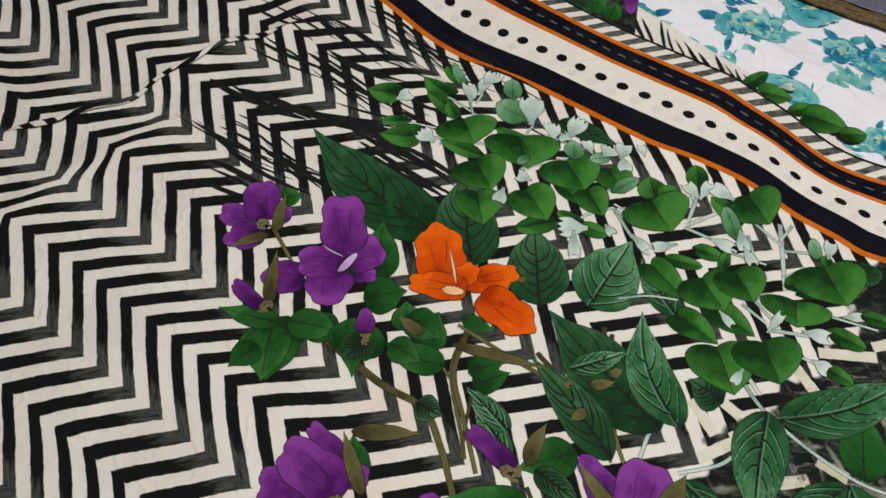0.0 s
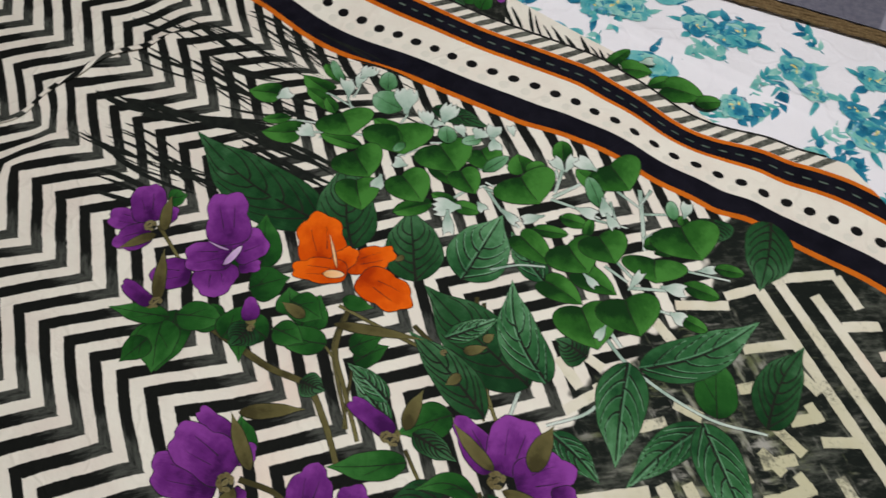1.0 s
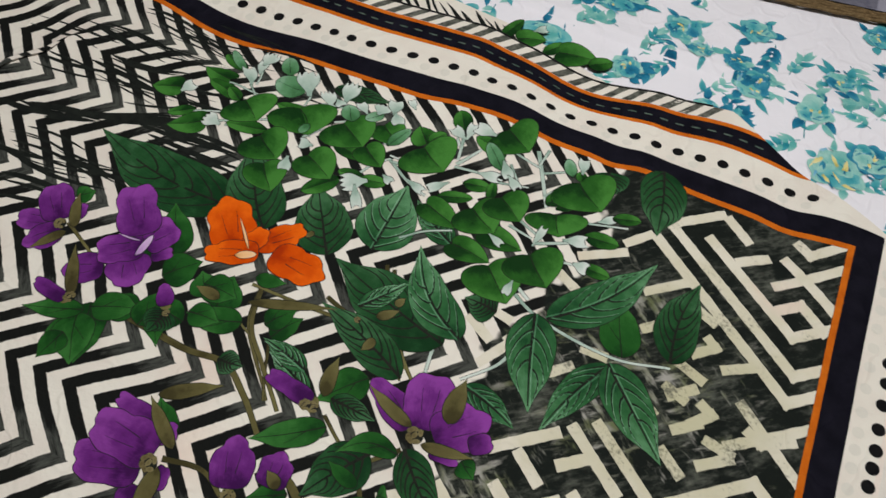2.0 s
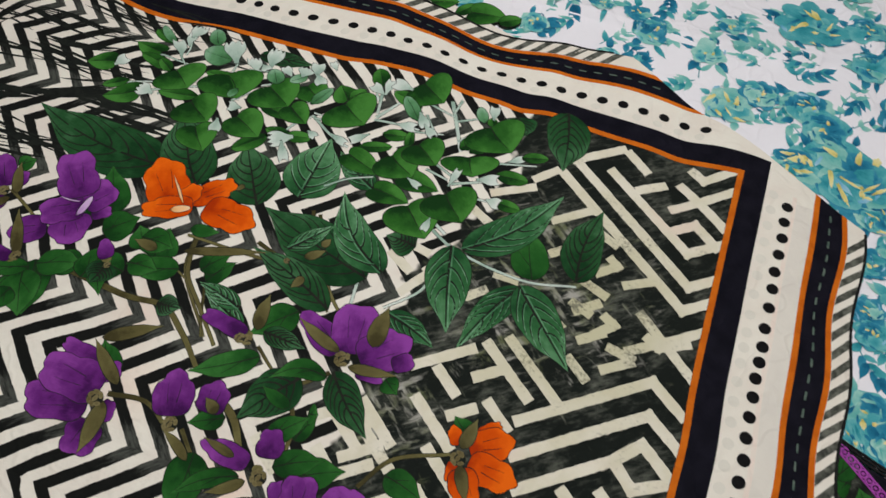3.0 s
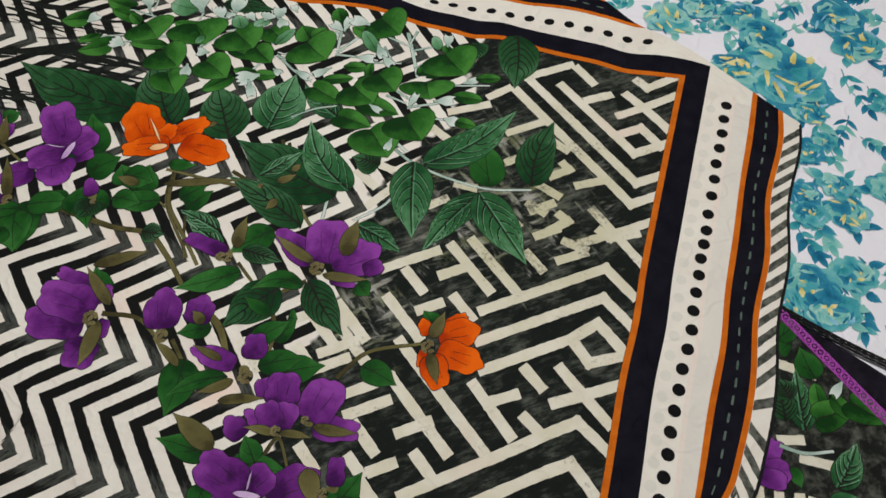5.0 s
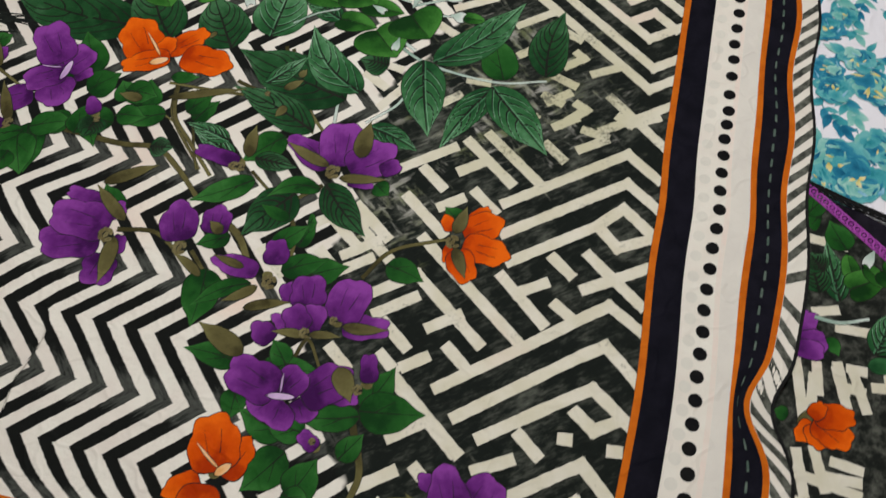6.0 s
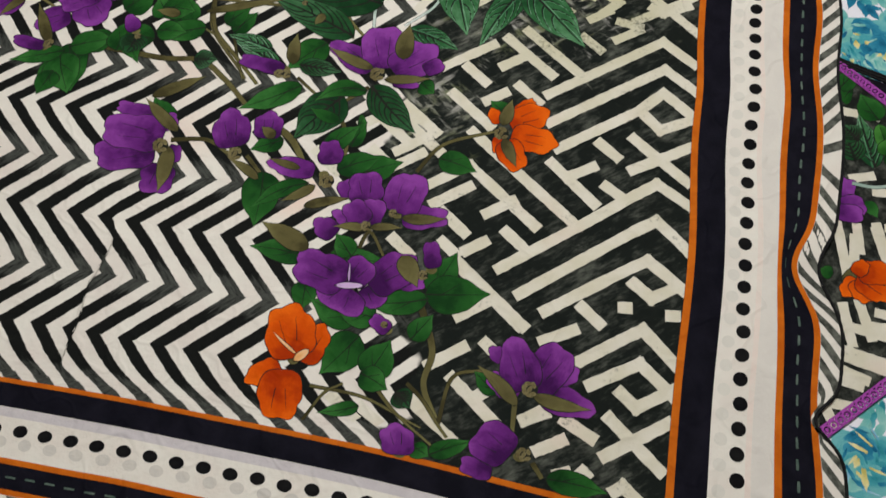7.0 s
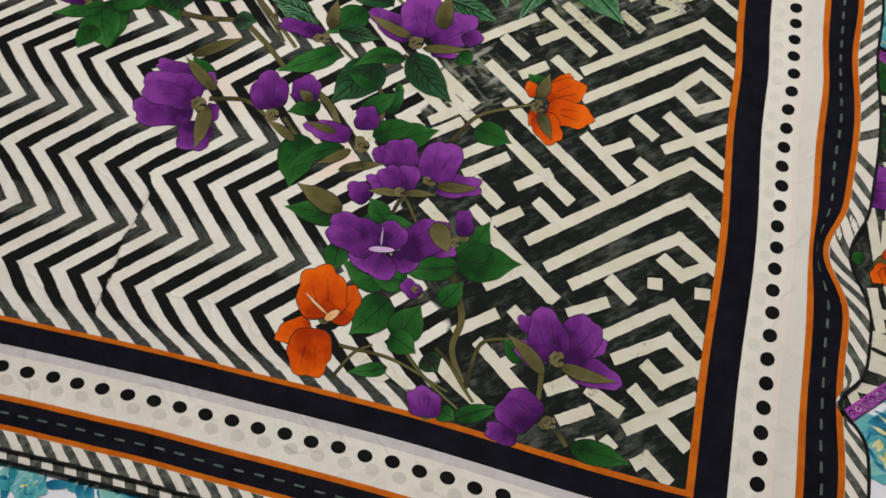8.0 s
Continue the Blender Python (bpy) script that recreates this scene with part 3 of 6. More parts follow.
def seed_head(x, y, r):
    """A knot of small brown seeds."""
    lift = next_lift([(x, y, r * 0.6)])
    head = disc_part("seed_head", x, y, r * 0.55, r * 0.5, M_LINE, scarf, lift)
    rng = random.Random(int(abs(x + 3 * y) * 9000))
    for k in range(7):
        a = k * 0.9 + rng.uniform(-0.2, 0.2)
        d = r * (0.0 if k == 0 else 0.38)
        px, py = x + d * math.cos(a), y + d * math.sin(a)
        disc_part("seed", px, py, r * 0.24, r * 0.15, INKS["brown"], head, lift + 0.00004 + k * 0.000004, a + 1.2, 10)


# ---- border print ----
def dot(x, y, r=0.0072, mat=None, lift=0.00022, name="dot"):
    return disc_part(name, x, y, r, r, mat or M_DOT, scarf, lift)


def inside(x, y):
    (ax, ay), (bx, by) = FOLD
    return (bx - ax) * (y - ay) - (by - ay) * (x - ax) < -0.0022


for k in range(-3, 34):
    v = 0.020 + 0.02458 * k
    v -= 0.013 * bump(v, 0.65, 0.05) + 0.006 * step(v, 0.68, 0.74)
    if inside(0.066, v):
        dot(0.0672 - 0.006 * bump(v, 0.27, 0.11) - 0.0022 * (1 - step(v, 0.42, 0.60)) - 0.001 * (1 - step(v, 0.0, 0.12)) + 0.0006 * math.sin(k * 2.1), v)
        # the layer beneath showing through, painted as a paler dot
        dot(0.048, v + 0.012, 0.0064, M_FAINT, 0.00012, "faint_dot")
for k in range(44):
    u = -0.002 - 0.02735 * k
    dot(u, -0.066 + 0.001 * math.sin(k * 3.3), 0.0076)
    # show-through again put into colour, as grey dots beside the black
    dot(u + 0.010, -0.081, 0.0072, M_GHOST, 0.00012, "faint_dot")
    u = -0.052 - 0.0283 * k
    if inside(u, TOP + 0.066):
        dot(u, TOP + 0.066 + 0.001 * math.sin(k * 3.3))
        # same painted show-through along the far border
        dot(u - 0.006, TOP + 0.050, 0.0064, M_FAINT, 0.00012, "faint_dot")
# what shows through from the layer underneath, painted on as opaque strips
sheet_part("show_through", -1.30, 0.03, -0.050, -0.0385, M_LILAC, scarf, 0.0001)
sheet_part("show_through", 0.0720, 0.0775, -0.09, 0.845, M_PINK, scarf, 0.0001)
sheet_part("show_through", 0.0777, 0.0985, -0.09, 0.835, M_SHADE, scarf, 0.0001)


def border_run(make):
    """Calls make(start, direction, outward) for the three borders."""
    make(Vector((0.0, -0.12)), Vector((0, 1)), Vector((1, 0)), 1.1)
    make(Vector((0.12, 0.0)), Vector((-1, 0)), Vector((0, -1)), 1.4)
    make(Vector((0.06, TOP)), Vector((-1, 0)), Vector((0, 1)), 1.35)


dashes, stripes = Strips(), Strips()


def dash_row(start, way, out, length):
    k = 0.0
    while k < length:
        p = start + way * k + out * (0.1205 + 0.0008 * math.sin(k * 60))
        if inside(p.x, p.y) and inside(p.x + way.x * 0.012, p.y + way.y * 0.012):
            dashes.line([p, p + way * 0.005, p + way * 0.0105], [0.0022, 0.0026, 0.0020])
        k += 0.0205


def stripe_row(start, way, out, length):
    k = 0.0
    while k < length:
        slant = -0.018
        if way.x == 0:
            slant = -0.026 + 0.050 * step(k, 0.50, 0.56)
        p = start + way * k + out * 0.1418
        q = start + way * (k + slant) + out * 0.1628
        if inside(p.x, p.y) and inside(q.x, q.y):
            base = len(stripes.verts)
            for i in range(6):
                r, half = p.lerp(q, i / 5), random.uniform(0.0056, 0.0066)
                stripes.verts += [r - way * half, r + way * half]
                stripes.uvs += [(i / 5, -0.5), (i / 5, 0.5)]
            turn = 1 if way.cross(out) > 0 else -1
            stripes.faces += [(base + 2 * i, base + 2 * i + 1, base + 2 * i + 3, base + 2 * i + 2)[::turn] for i in range(5)]
        k += 0.0245


border_run(dash_row)
border_run(stripe_row)
dashes.build("dash_print", M_STITCH, 0.0002, "short grey-green dashes along the dark band")
stripes.build("stripe_print", M_GREY, 0.0002, "slanting grey stripes along the hem")


def tube(name, points, radius, mat, parent, sides=6, label=""):
    verts, faces = [], []
    for i, p in enumerate(points):
        d = (points[min(i + 1, len(points) - 1)] - points[max(i - 1, 0)]).normalized()
        s = d.cross(Vector((0, 0, 1))).normalized()
        t = s.cross(d)
        r = radius * (1 + 0.10 * math.sin(i * 1.9))
        verts += [p + (s * math.cos(2 * math.pi * k / sides) + t * math.sin(2 * math.pi * k / sides)) * r for k in range(sides)]
    for i in range(len(points) - 1):
        for k in range(sides):
            faces.append((i * sides + k, i * sides + (k + 1) % sides, (i + 1) * sides + (k + 1) % sides, (i + 1) * sides + k))
    return mesh_object(name, verts, faces, mat, parent, label=label)


HEM = 0.1632
tube("hem_cord", [lie(HEM, -HEM + 0.003 * k, 0.0006) for k in range(int((0.826 + HEM) / 0.003))], 0.0017, M_CORD, scarf, label="black overlocked hem thread")
tube("hem_cord", [lie(HEM - 0.004 * k, -HEM, 0.0006) for k in range(360)], 0.0017, M_CORD, scarf, label="black overlocked hem thread")
tube("hem_cord", [lie(-0.20 - 0.004 * k, TOP + HEM, 0.0006) for k in range(270)], 0.0013, M_CORD, scarf, label="black overlocked hem thread")


# ---- print of the bed sheet ----
INKS.update({
    "blue": tinted("deep_blue_ink", (0.010, 0.110, 0.210), (0.020, 0.190, 0.310), (0.060, 0.310, 0.420), 0.9),
    "teal": tinted("teal_ink", (0.020, 0.220, 0.270), (0.060, 0.340, 0.390), (0.170, 0.480, 0.490), 0.9),
    "aqua": tinted("aqua_green_ink", (0.100, 0.400, 0.380), (0.200, 0.500, 0.460), (0.360, 0.620, 0.560), 0.9),
    "sky": tinted("pale_blue_ink", (0.120, 0.380, 0.560), (0.220, 0.480, 0.640), (0.380, 0.600, 0.720), 0.9),
    "yellow": tinted("yellow_ink", (0.520, 0.460, 0.130), (0.720, 0.640, 0.260), (0.800, 0.740, 0.420), 0.9),
})


def daub(parent, ink, x, y, ang, length, w, lift, shape="brush"):
    dx, dy = math.cos(ang) * length, math.sin(ang) * length
    return blade({"leaf": "leaf"}.get(shape, "petal"), ink, x, y, x + dx, y + dy, w, shape, parent, lay=sheet_lie, rim=0.0, lift=lift)


def ragged(name, x, y, rx, ry, ink, parent, lift, rng, lobes):
    """A blot of ink with a scalloped, uneven outline."""
    ph, turn = rng.uniform(0, 6.28), rng.uniform(0, 6.28)
    verts, uvs, n = [sheet_lie(x, y, lift)], [(0.15, 0.0)], 40
    for k in range(n):
        t = 2 * math.pi * k / n
        d = 0.80 + 0.20 * abs(math.sin(0.5 * lobes * t + ph)) ** 0.6 + 0.08 * math.sin(3 * t + turn) + 0.05 * math.sin(7 * t + 2 * ph)
        verts.append(sheet_lie(x + rx * d * math.cos(t), y + ry * d * math.sin(t), lift))
        uvs.append((0.85, math.cos(t + turn)))
    return mesh_object(name, verts, [(0, 1 + k, 1 + (k + 1) % n) for k in range(n)], INKS[ink], parent, uvs)


def rose(x, y, r, seed, warm=False):
    """A painted rose: a scalloped blot, petals one over another, curved strokes of darker and paler ink, and leaves about it."""
    rng = random.Random(seed)
    lift = 0.0010 + 0.00030 * (seed % 3)
    head = ragged("rose", x, y, r, r * rng.uniform(0.8, 0.95), rng.choice(("teal", "teal", "blue", "aqua")), bed_sheet, lift, rng, rng.choice((6, 7, 8)))
    start = rng.uniform(0, 6.28)
    for i in range(rng.choice((3, 4, 5))):
        a = start + i * 1.45 + rng.uniform(-0.4, 0.4)
        daub(head, rng.choice(("blue", "teal", "aqua", "blue")), x + 0.8 * r * math.cos(a), y + 0.8 * r * math.sin(a), a + rng.uniform(-0.6, 0.6), rng.uniform(0.016, 0.030), rng.uniform(0.008, 0.014), lift - 0.0006 + 0.00003 * i, "leaf")
    for i in range(6):
        a = start + i * 1.05 + rng.uniform(-0.2, 0.2)
        d = r * rng.uniform(0.30, 0.55)
        ragged("petal", x + d * math.cos(a), y + d * math.sin(a), r * rng.uniform(0.34, 0.52), r * rng.uniform(0.28, 0.44), rng.choice(("teal", "blue", "aqua", "teal", "aqua", "blue")), head, lift + 0.00004 + i * 0.00002, rng, rng.choice((3, 4, 5)))
    for i in range(16):
        a = start + 0.4 + i * 0.62 + rng.uniform(-0.2, 0.2)
        d = r * rng.uniform(0.15, 0.92)
        daub(head, rng.choice(("blue", "blue", "sky", "aqua", "blue", "teal")), x + d * math.cos(a), y + d * math.sin(a), a + rng.uniform(1.0, 2.0), r * rng.uniform(0.25, 0.50), r * rng.uniform(0.05, 0.14), lift + 0.00018 + i * 0.00001)
    for i in range(9 if warm else 3):
        a = start + i * 1.3
        d = r * (rng.uniform(0.05, 0.75) if warm else rng.uniform(0.0, 0.28))
        daub(head, "yellow", x + d * math.cos(a), y + d * math.sin(a), a + rng.uniform(0.6, 1.8), r * rng.uniform(0.2, 0.55 if warm else 0.30), r * rng.uniform(0.06, 0.17), lift + 0.00036 + i * 0.000008)
    return head


def sprig(x, y, ang, length, seed):
    """A small branch with pairs of painted leaves."""
    rng = random.Random(seed)
    bend = rng.uniform(-0.3, 0.3)
    tip = (x + math.cos(ang + bend) * length, y + math.sin(ang + bend) * length)
    mid = (x + math.cos(ang) * length * 0.5, y + math.sin(ang) * length * 0.5)
    pts = smooth_line(((x, y), mid, tip), 0.005)
    line = Strips()
    line.line(pts, [0.0016] * len(pts))
    twig = mesh_object("sprig", [sheet_lie(p.x, p.y, 0.00018) for p in line.verts], line.faces, INKS["teal"], bed_sheet, line.uvs)
    pair = rng.choice((("blue", "blue", "teal"), ("aqua", "teal", "aqua"), ("blue", "teal", "aqua")))
    for i in range(4):
        t = 0.18 + 0.24 * i
        px, py = x + (tip[0] - x) * t, y + (tip[1] - y) * t
        for sgn in (-1, 1):
            daub(twig, rng.choice(pair), px, py, ang + sgn * rng.uniform(0.5, 1.0), rng.uniform(0.014, 0.026), rng.uniform(0.006, 0.011), 0.00022 + 0.00003 * i, "leaf")
    daub(twig, pair[0], *tip, ang + bend, 0.022, 0.010, 0.00034, "leaf")


def far_edge(x):
    return 1.193 + 0.15 * (x + 0.49)


ROSE_SPOTS = []


def put_rose(x, y, r, warm=False):
    ROSE_SPOTS.append((x, y, r))
    rose(x, y, r, len(ROSE_SPOTS), warm)


put_rose(0.149, 1.11, 0.0253)
put_rose(0.187, 1.158, 0.0279)
put_rose(-0.554, 1.086, 0.0242)
put_rose(-0.51, 1.104, 0.0278)
put_rose(-0.362, 1.147, 0.0305)
put_rose(-0.274, 1.124, 0.0278)
put_rose(-0.177, 1.165, 0.0269)
put_rose(-0.325, 1.019, 0.0233)
put_rose(-0.187, 1.092, 0.022)
put_rose(-0.241, 1.092, 0.0189)
put_rose(-0.532, 1.103, 0.03)
put_rose(-0.417, 1.133, 0.0272)
put_rose(-0.374, 1.129, 0.0222)
put_rose(-0.616, -0.136, 0.0184)
put_rose(0.189, 0.084, 0.0377, True)
put_rose(-0.030, 0.971, 0.0372, True)
put_rose(0.008, 1.006, 0.0295)
put_rose(-0.158, 1.063, 0.0273)
put_rose(0.056, 1.166, 0.0541, True)
put_rose(0.148, 1.113, 0.0287)
put_rose(0.073, 1.007, 0.0374)
put_rose(0.101, 0.978, 0.0352)
put_rose(0.203, 1.041, 0.0407)
put_rose(0.231, 0.997, 0.0398, True)
put_rose(0.130, 0.913, 0.0651, True)
put_rose(0.070, 0.899, 0.0372, True)
put_rose(0.158, 0.882, 0.0502)
put_rose(0.180, 0.851, 0.0224, True)
put_rose(0.176, 0.786, 0.0261)
put_rose(0.181, 0.718, 0.0252)
put_rose(0.190, 0.690, 0.0248)
put_rose(0.218, 0.742, 0.0240)
put_rose(0.237, 0.704, 0.0290, True)
put_rose(0.196, 0.587, 0.0404)
put_rose(0.220, 0.566, 0.0360)
put_rose(0.247, 0.618, 0.0290)
put_rose(0.176, 0.547, 0.0166, True)
put_rose(-0.039, 0.908, 0.0205)
put_rose(-0.206, 0.996, 0.0217)
put_rose(0.199, 0.809, 0.0175)
put_rose(0.223, 1.135, 0.0338)
put_rose(0.135, 1.183, 0.0313)
sprig(-0.078, 1.005, 1.67, 0.088, 400)
sprig(0.054, 1.054, 1.95, 0.051, 401)
sprig(0.054, 1.054, 0.49, 0.043, 402)
sprig(0.049, 0.978, -0.76, 0.062, 403)
sprig(0.117, 1.004, 1.46, 0.072, 404)
sprig(0.137, 0.995, 0.79, 0.061, 405)
sprig(0.182, 0.844, -1.02, 0.070, 406)
sprig(0.177, 0.667, -0.98, 0.041, 407)
sprig(0.199, 0.686, -1.22, 0.037, 408)
sprig(0.214, 0.944, -1.20, 0.074, 409)
sprig(-0.014, 0.949, 0.65, 0.054, 410)
sprig(-0.224, 1.016, 0.97, 0.062, 411)
sprig(0.005, 1.078, 2.95, 0.044, 412)
rng = random.Random(12)
fill = [(gx * 0.066 + (gy % 2) * 0.033, gy * 0.058) for gx in range(-18, 10) for gy in range(-7, 23)]
for gx, gy in fill:
    x, y = gx + rng.uniform(-0.022, 0.022), gy + rng.uniform(-0.022, 0.022)
    seen_part = (x > 0.13 and x < 0.50) or (y > 0.93 and y < 1.28 and x > -0.80) or (y < -0.09 and y > -0.22 and x > -0.85)
    if not seen_part or y > far_edge(x) - 0.01:
        continue
    near = min([math.hypot(x - p, y - q) - r for p, q, r in ROSE_SPOTS] + [9])
    if near > 0.040:
        put_rose(x, y, rng.uniform(0.020, 0.038))
    elif near > 0.004:
        sprig(x, y, rng.uniform(0, 6.28), rng.uniform(0.030, 0.050), int(1000 * (x + y + 4)))


# ---- grey blanket beyond the sheet ----
def blanket_cloth():
    n = Nodes("grey_check_blanket", 0.9)
    p = n.uv()
    u, v, _ = n.split(p)
    stripe = n.math("MULTIPLY", n.ramp(n.math("FRACT", n.math("MULTIPLY", u, 6.0)), 0.80, 0.82), 0.7)
    base = n.mix(n.ramp(n.noise(p, 120.0, 3.0), 0.3, 0.7), (0.115, 0.115, 0.155), (0.165, 0.160, 0.200))
    n.cloth(p)
    return n.done(n.mix(stripe, base, (0.36, 0.35, 0.42)))


M_BROWN = plain_cloth("brown_braid", (0.10, 0.065, 0.030), (0.22, 0.15, 0.075), 300.0)


blanket = tagged(new("blanket"), "grey-blue checked blanket with a brown braided edge", "blanket")
bv, bf, bu = [], [], []
for i in range(60):
    for j in range(14):
        x = -0.75 + 0.025 * i
        y = far_edge(x) + 0.008 + 0.035 * j
        bv.append((x, y, 0.006 + 0.003 * noise.noise((x * 6, y * 6, 3.3)) - 0.0015 * j))
        bu.append((x, y))
bf = [(i * 14 + j, i * 14 + 14 + j, i * 14 + 15 + j, i * 14 + 1 + j) for i in range(59) for j in range(13)]
mesh_object("woven_panel", bv, bf, blanket_cloth(), blanket, bu)
for k in range(4):
    tube("braid", [Vector((-0.75 + 0.01 * i, far_edge(-0.75 + 0.01 * i) + 0.0055 * k - 0.008, 0.001 + 0.001 * math.sin(i * 1.3 + k * 2))) for i in range(145)], 0.0028, M_BROWN, blanket, label="brown braided edge")

# ---- tunic under the scarf ----
tunic = tagged(new("tunic"), "printed tunic with crocheted purple trim lying under the scarf", "tunic")


def tunic_lie(x, y, lift=0.0):
    return Vector((x, y, -0.0015 + 0.0008 * noise.noise((x * 12, y * 12, 6.0)) + lift))


def polygon_part(name, corners, mat, parent, lay, lift=0.0, cell=0.006):
    """A flat piece of cloth cut to a convex outline, counter-clockwise."""
    bm = bmesh.new()
    x0, x1 = min(c[0] for c in corners), max(c[0] for c in corners)
    y0, y1 = min(c[1] for c in corners), max(c[1] for c in corners)
    nu, nv = round((x1 - x0) / cell), round((y1 - y0) / cell)
    bmesh.ops.create_grid(bm, x_segments=nu, y_segments=nv, size=0.5)
    for w in bm.verts:
        w.co = Vector((x0 + (w.co.x + 0.5) * (x1 - x0), y0 + (w.co.y + 0.5) * (y1 - y0), 0))
    for (ax, ay), (bx, by) in zip(corners, corners[1:] + corners[:1]):
        bmesh.ops.bisect_plane(bm, geom=bm.verts[:] + bm.edges[:] + bm.faces[:], plane_co=(ax, ay, 0), plane_no=(by - ay, ax - bx, 0), clear_outer=True)
    bm.verts.index_update()
    uvs = [(w.co.x, w.co.y) for w in bm.verts]
    faces = [[w.index for w in f.verts] for f in bm.faces]
    bm.free()
    return mesh_object(name, [lay(a, b, lift) for a, b in uvs], faces, mat, parent, uvs)


def wash_cloth():
    n = Nodes("dark_wash_print")
    p = n.uv()
    wash = n.ramp(n.noise(p, 60.0, 6.0, 0.68), 0.42, 0.80)
    n.cloth(p)
    return n.done(n.mix(wash, (0.012, 0.014, 0.012), (0.14, 0.145, 0.120)))


M_WASH = wash_cloth()
M_BLACK = plain_cloth("black_lining", (0.007, 0.006, 0.010), (0.015, 0.013, 0.020), 40.0)
M_TRIM = plain_cloth("purple_crochet", (0.30, 0.045, 0.32), (0.46, 0.10, 0.46), 500.0)
UP_A, UP_B = Vector((0.150, 0.553)), Vector((0.405, 0.352))
LOW_A, LOW_B = Vector((0.118, 0.078)), Vector((0.405, 0.352))
polygon_part("panel", [(0.10, 0.06), (0.118, 0.078), (0.405, 0.352), (0.150, 0.553), (0.10, 0.592)], M_WASH, tunic, tunic_lie)
polygon_part("lining", [(0.150, 0.553), (0.405, 0.352), (0.52, 0.40), (0.52, 0.455), (0.27, 0.512), (0.222, 0.523)], M_BLACK, tunic, tunic_lie, -0.0004)
for off in (0.0, 0.004, 0.0075):
    tube("lace_edge", [tunic_lie(x, 0.5455 - 0.36 * (x - 0.165) + 0.55 * max(0.0, x - 0.165) ** 2 + off - 0.003, 0.0008) for x in [0.150 + 0.0025 * k for k in range(140)]], 0.0016, M_CORD, tunic, label="black lace edging")


def ring_mesh(name, r, tube_r, sides=14, seg=6):
    verts, faces = [], []
    for i in range(sides):
        a = 2 * math.pi * i / sides
        for k in range(seg):
            b = 2 * math.pi * k / seg
            verts.append(((r + tube_r * math.cos(b)) * math.cos(a), (r + tube_r * math.cos(b)) * math.sin(a), tube_r * math.sin(b)))
    for i in range(sides):
        for k in range(seg):
            faces.append((i * seg + k, ((i + 1) % sides) * seg + k, ((i + 1) % sides) * seg + (k + 1) % seg, i * seg + (k + 1) % seg))
    me = bpy.data.meshes.new(name)
    me.from_pydata(verts, [], faces)
    me.materials.append(M_TRIM)
    me.polygons.foreach_set("use_smooth", [True] * len(faces))
    return me


RING, KNOT = ring_mesh("crochet_ring", 0.0042, 0.0012), ring_mesh("crochet_knot", 0.0012, 0.0010, 8)
for a, b in ((UP_A, UP_B), (LOW_A, LOW_B)):
    n = round((b - a).length / 0.0088)
    for i in range(n + 1):
        p = a.lerp(b, i / n)
        for me in (RING, KNOT):
            ob = new(me.name, me)
            ob.parent = tunic
            ob.matrix_basis = Matrix.Translation(tunic_lie(p.x, p.y, 0.0012)) @ pose(0, 0, 0, random.uniform(-6, 6), random.uniform(-6, 6), 0)
    side = Vector((-(b - a).y, (b - a).x)).normalized() * 0.0052
    for sgn in (-1, 1):
        tube("trim_thread", [tunic_lie(*(a.lerp(b, i / 80) + side * sgn), 0.0007) for i in range(81)], 0.0010, M_TRIM, tunic)
leaf("leaf", 0.181, 0.505, 0.163, 0.506, 0.0353, parent=tunic, lay=tunic_lie)
leaf("leaf", 0.164, 0.506, 0.187, 0.539, 0.0225, parent=tunic, lay=tunic_lie)
leaf("leaf", 0.209, 0.471, 0.189, 0.504, 0.0314, parent=tunic, lay=tunic_lie)
leaf("vein", 0.203, 0.409, 0.187, 0.477, 0.0281, parent=tunic, lay=tunic_lie)
leaf("deep", 0.182, 0.414, 0.169, 0.454, 0.0306, parent=tunic, lay=tunic_lie)
leaf("deep", 0.185, 0.44, 0.168, 0.46, 0.0267, parent=tunic, lay=tunic_lie)
leaf("round", 0.218, 0.433, 0.209, 0.465, 0.0213, parent=tunic, lay=tunic_lie)
leaf("round", 0.213, 0.425, 0.249, 0.449, 0.0272, parent=tunic, lay=tunic_lie)
leaf("round", 0.228, 0.455, 0.25, 0.437, 0.02, parent=tunic, lay=tunic_lie)
leaf("round", 0.246, 0.455, 0.284, 0.443, 0.0294, parent=tunic, lay=tunic_lie)
leaf("mint", 0.238, 0.478, 0.228, 0.455, 0.0108, parent=tunic, lay=tunic_lie)
leaf("vein", 0.24, 0.357, 0.256, 0.411, 0.0299, parent=tunic, lay=tunic_lie)
leaf("vein", 0.232, 0.343, 0.27, 0.35, 0.0177, parent=tunic, lay=tunic_lie)
leaf("leaf", 0.192, 0.365, 0.204, 0.347, 0.0155, parent=tunic, lay=tunic_lie)
leaf("olive", 0.159, 0.35, 0.173, 0.342, 0.0153, parent=tunic, lay=tunic_lie)
leaf("olive", 0.168, 0.264, 0.179, 0.287, 0.013, parent=tunic, lay=tunic_lie)
leaf("leaf", 0.157, 0.274, 0.143, 0.277, 0.0155, parent=tunic, lay=tunic_lie)
bloom = flower("purple", 0.163, 0.352, tunic, tunic_lie)
petal(bloom, "purple", 0.16, 0.352, 0.176, 0.39, 0.0247, tunic_lie)
petal(bloom, "purple", 0.161, 0.35, 0.192, 0.362, 0.0288, tunic_lie)
petal(bloom, "purple", 0.16, 0.347, 0.19, 0.348, 0.0209, tunic_lie)
bloom = flower("orange", 0.182, 0.274, tunic, tunic_lie)
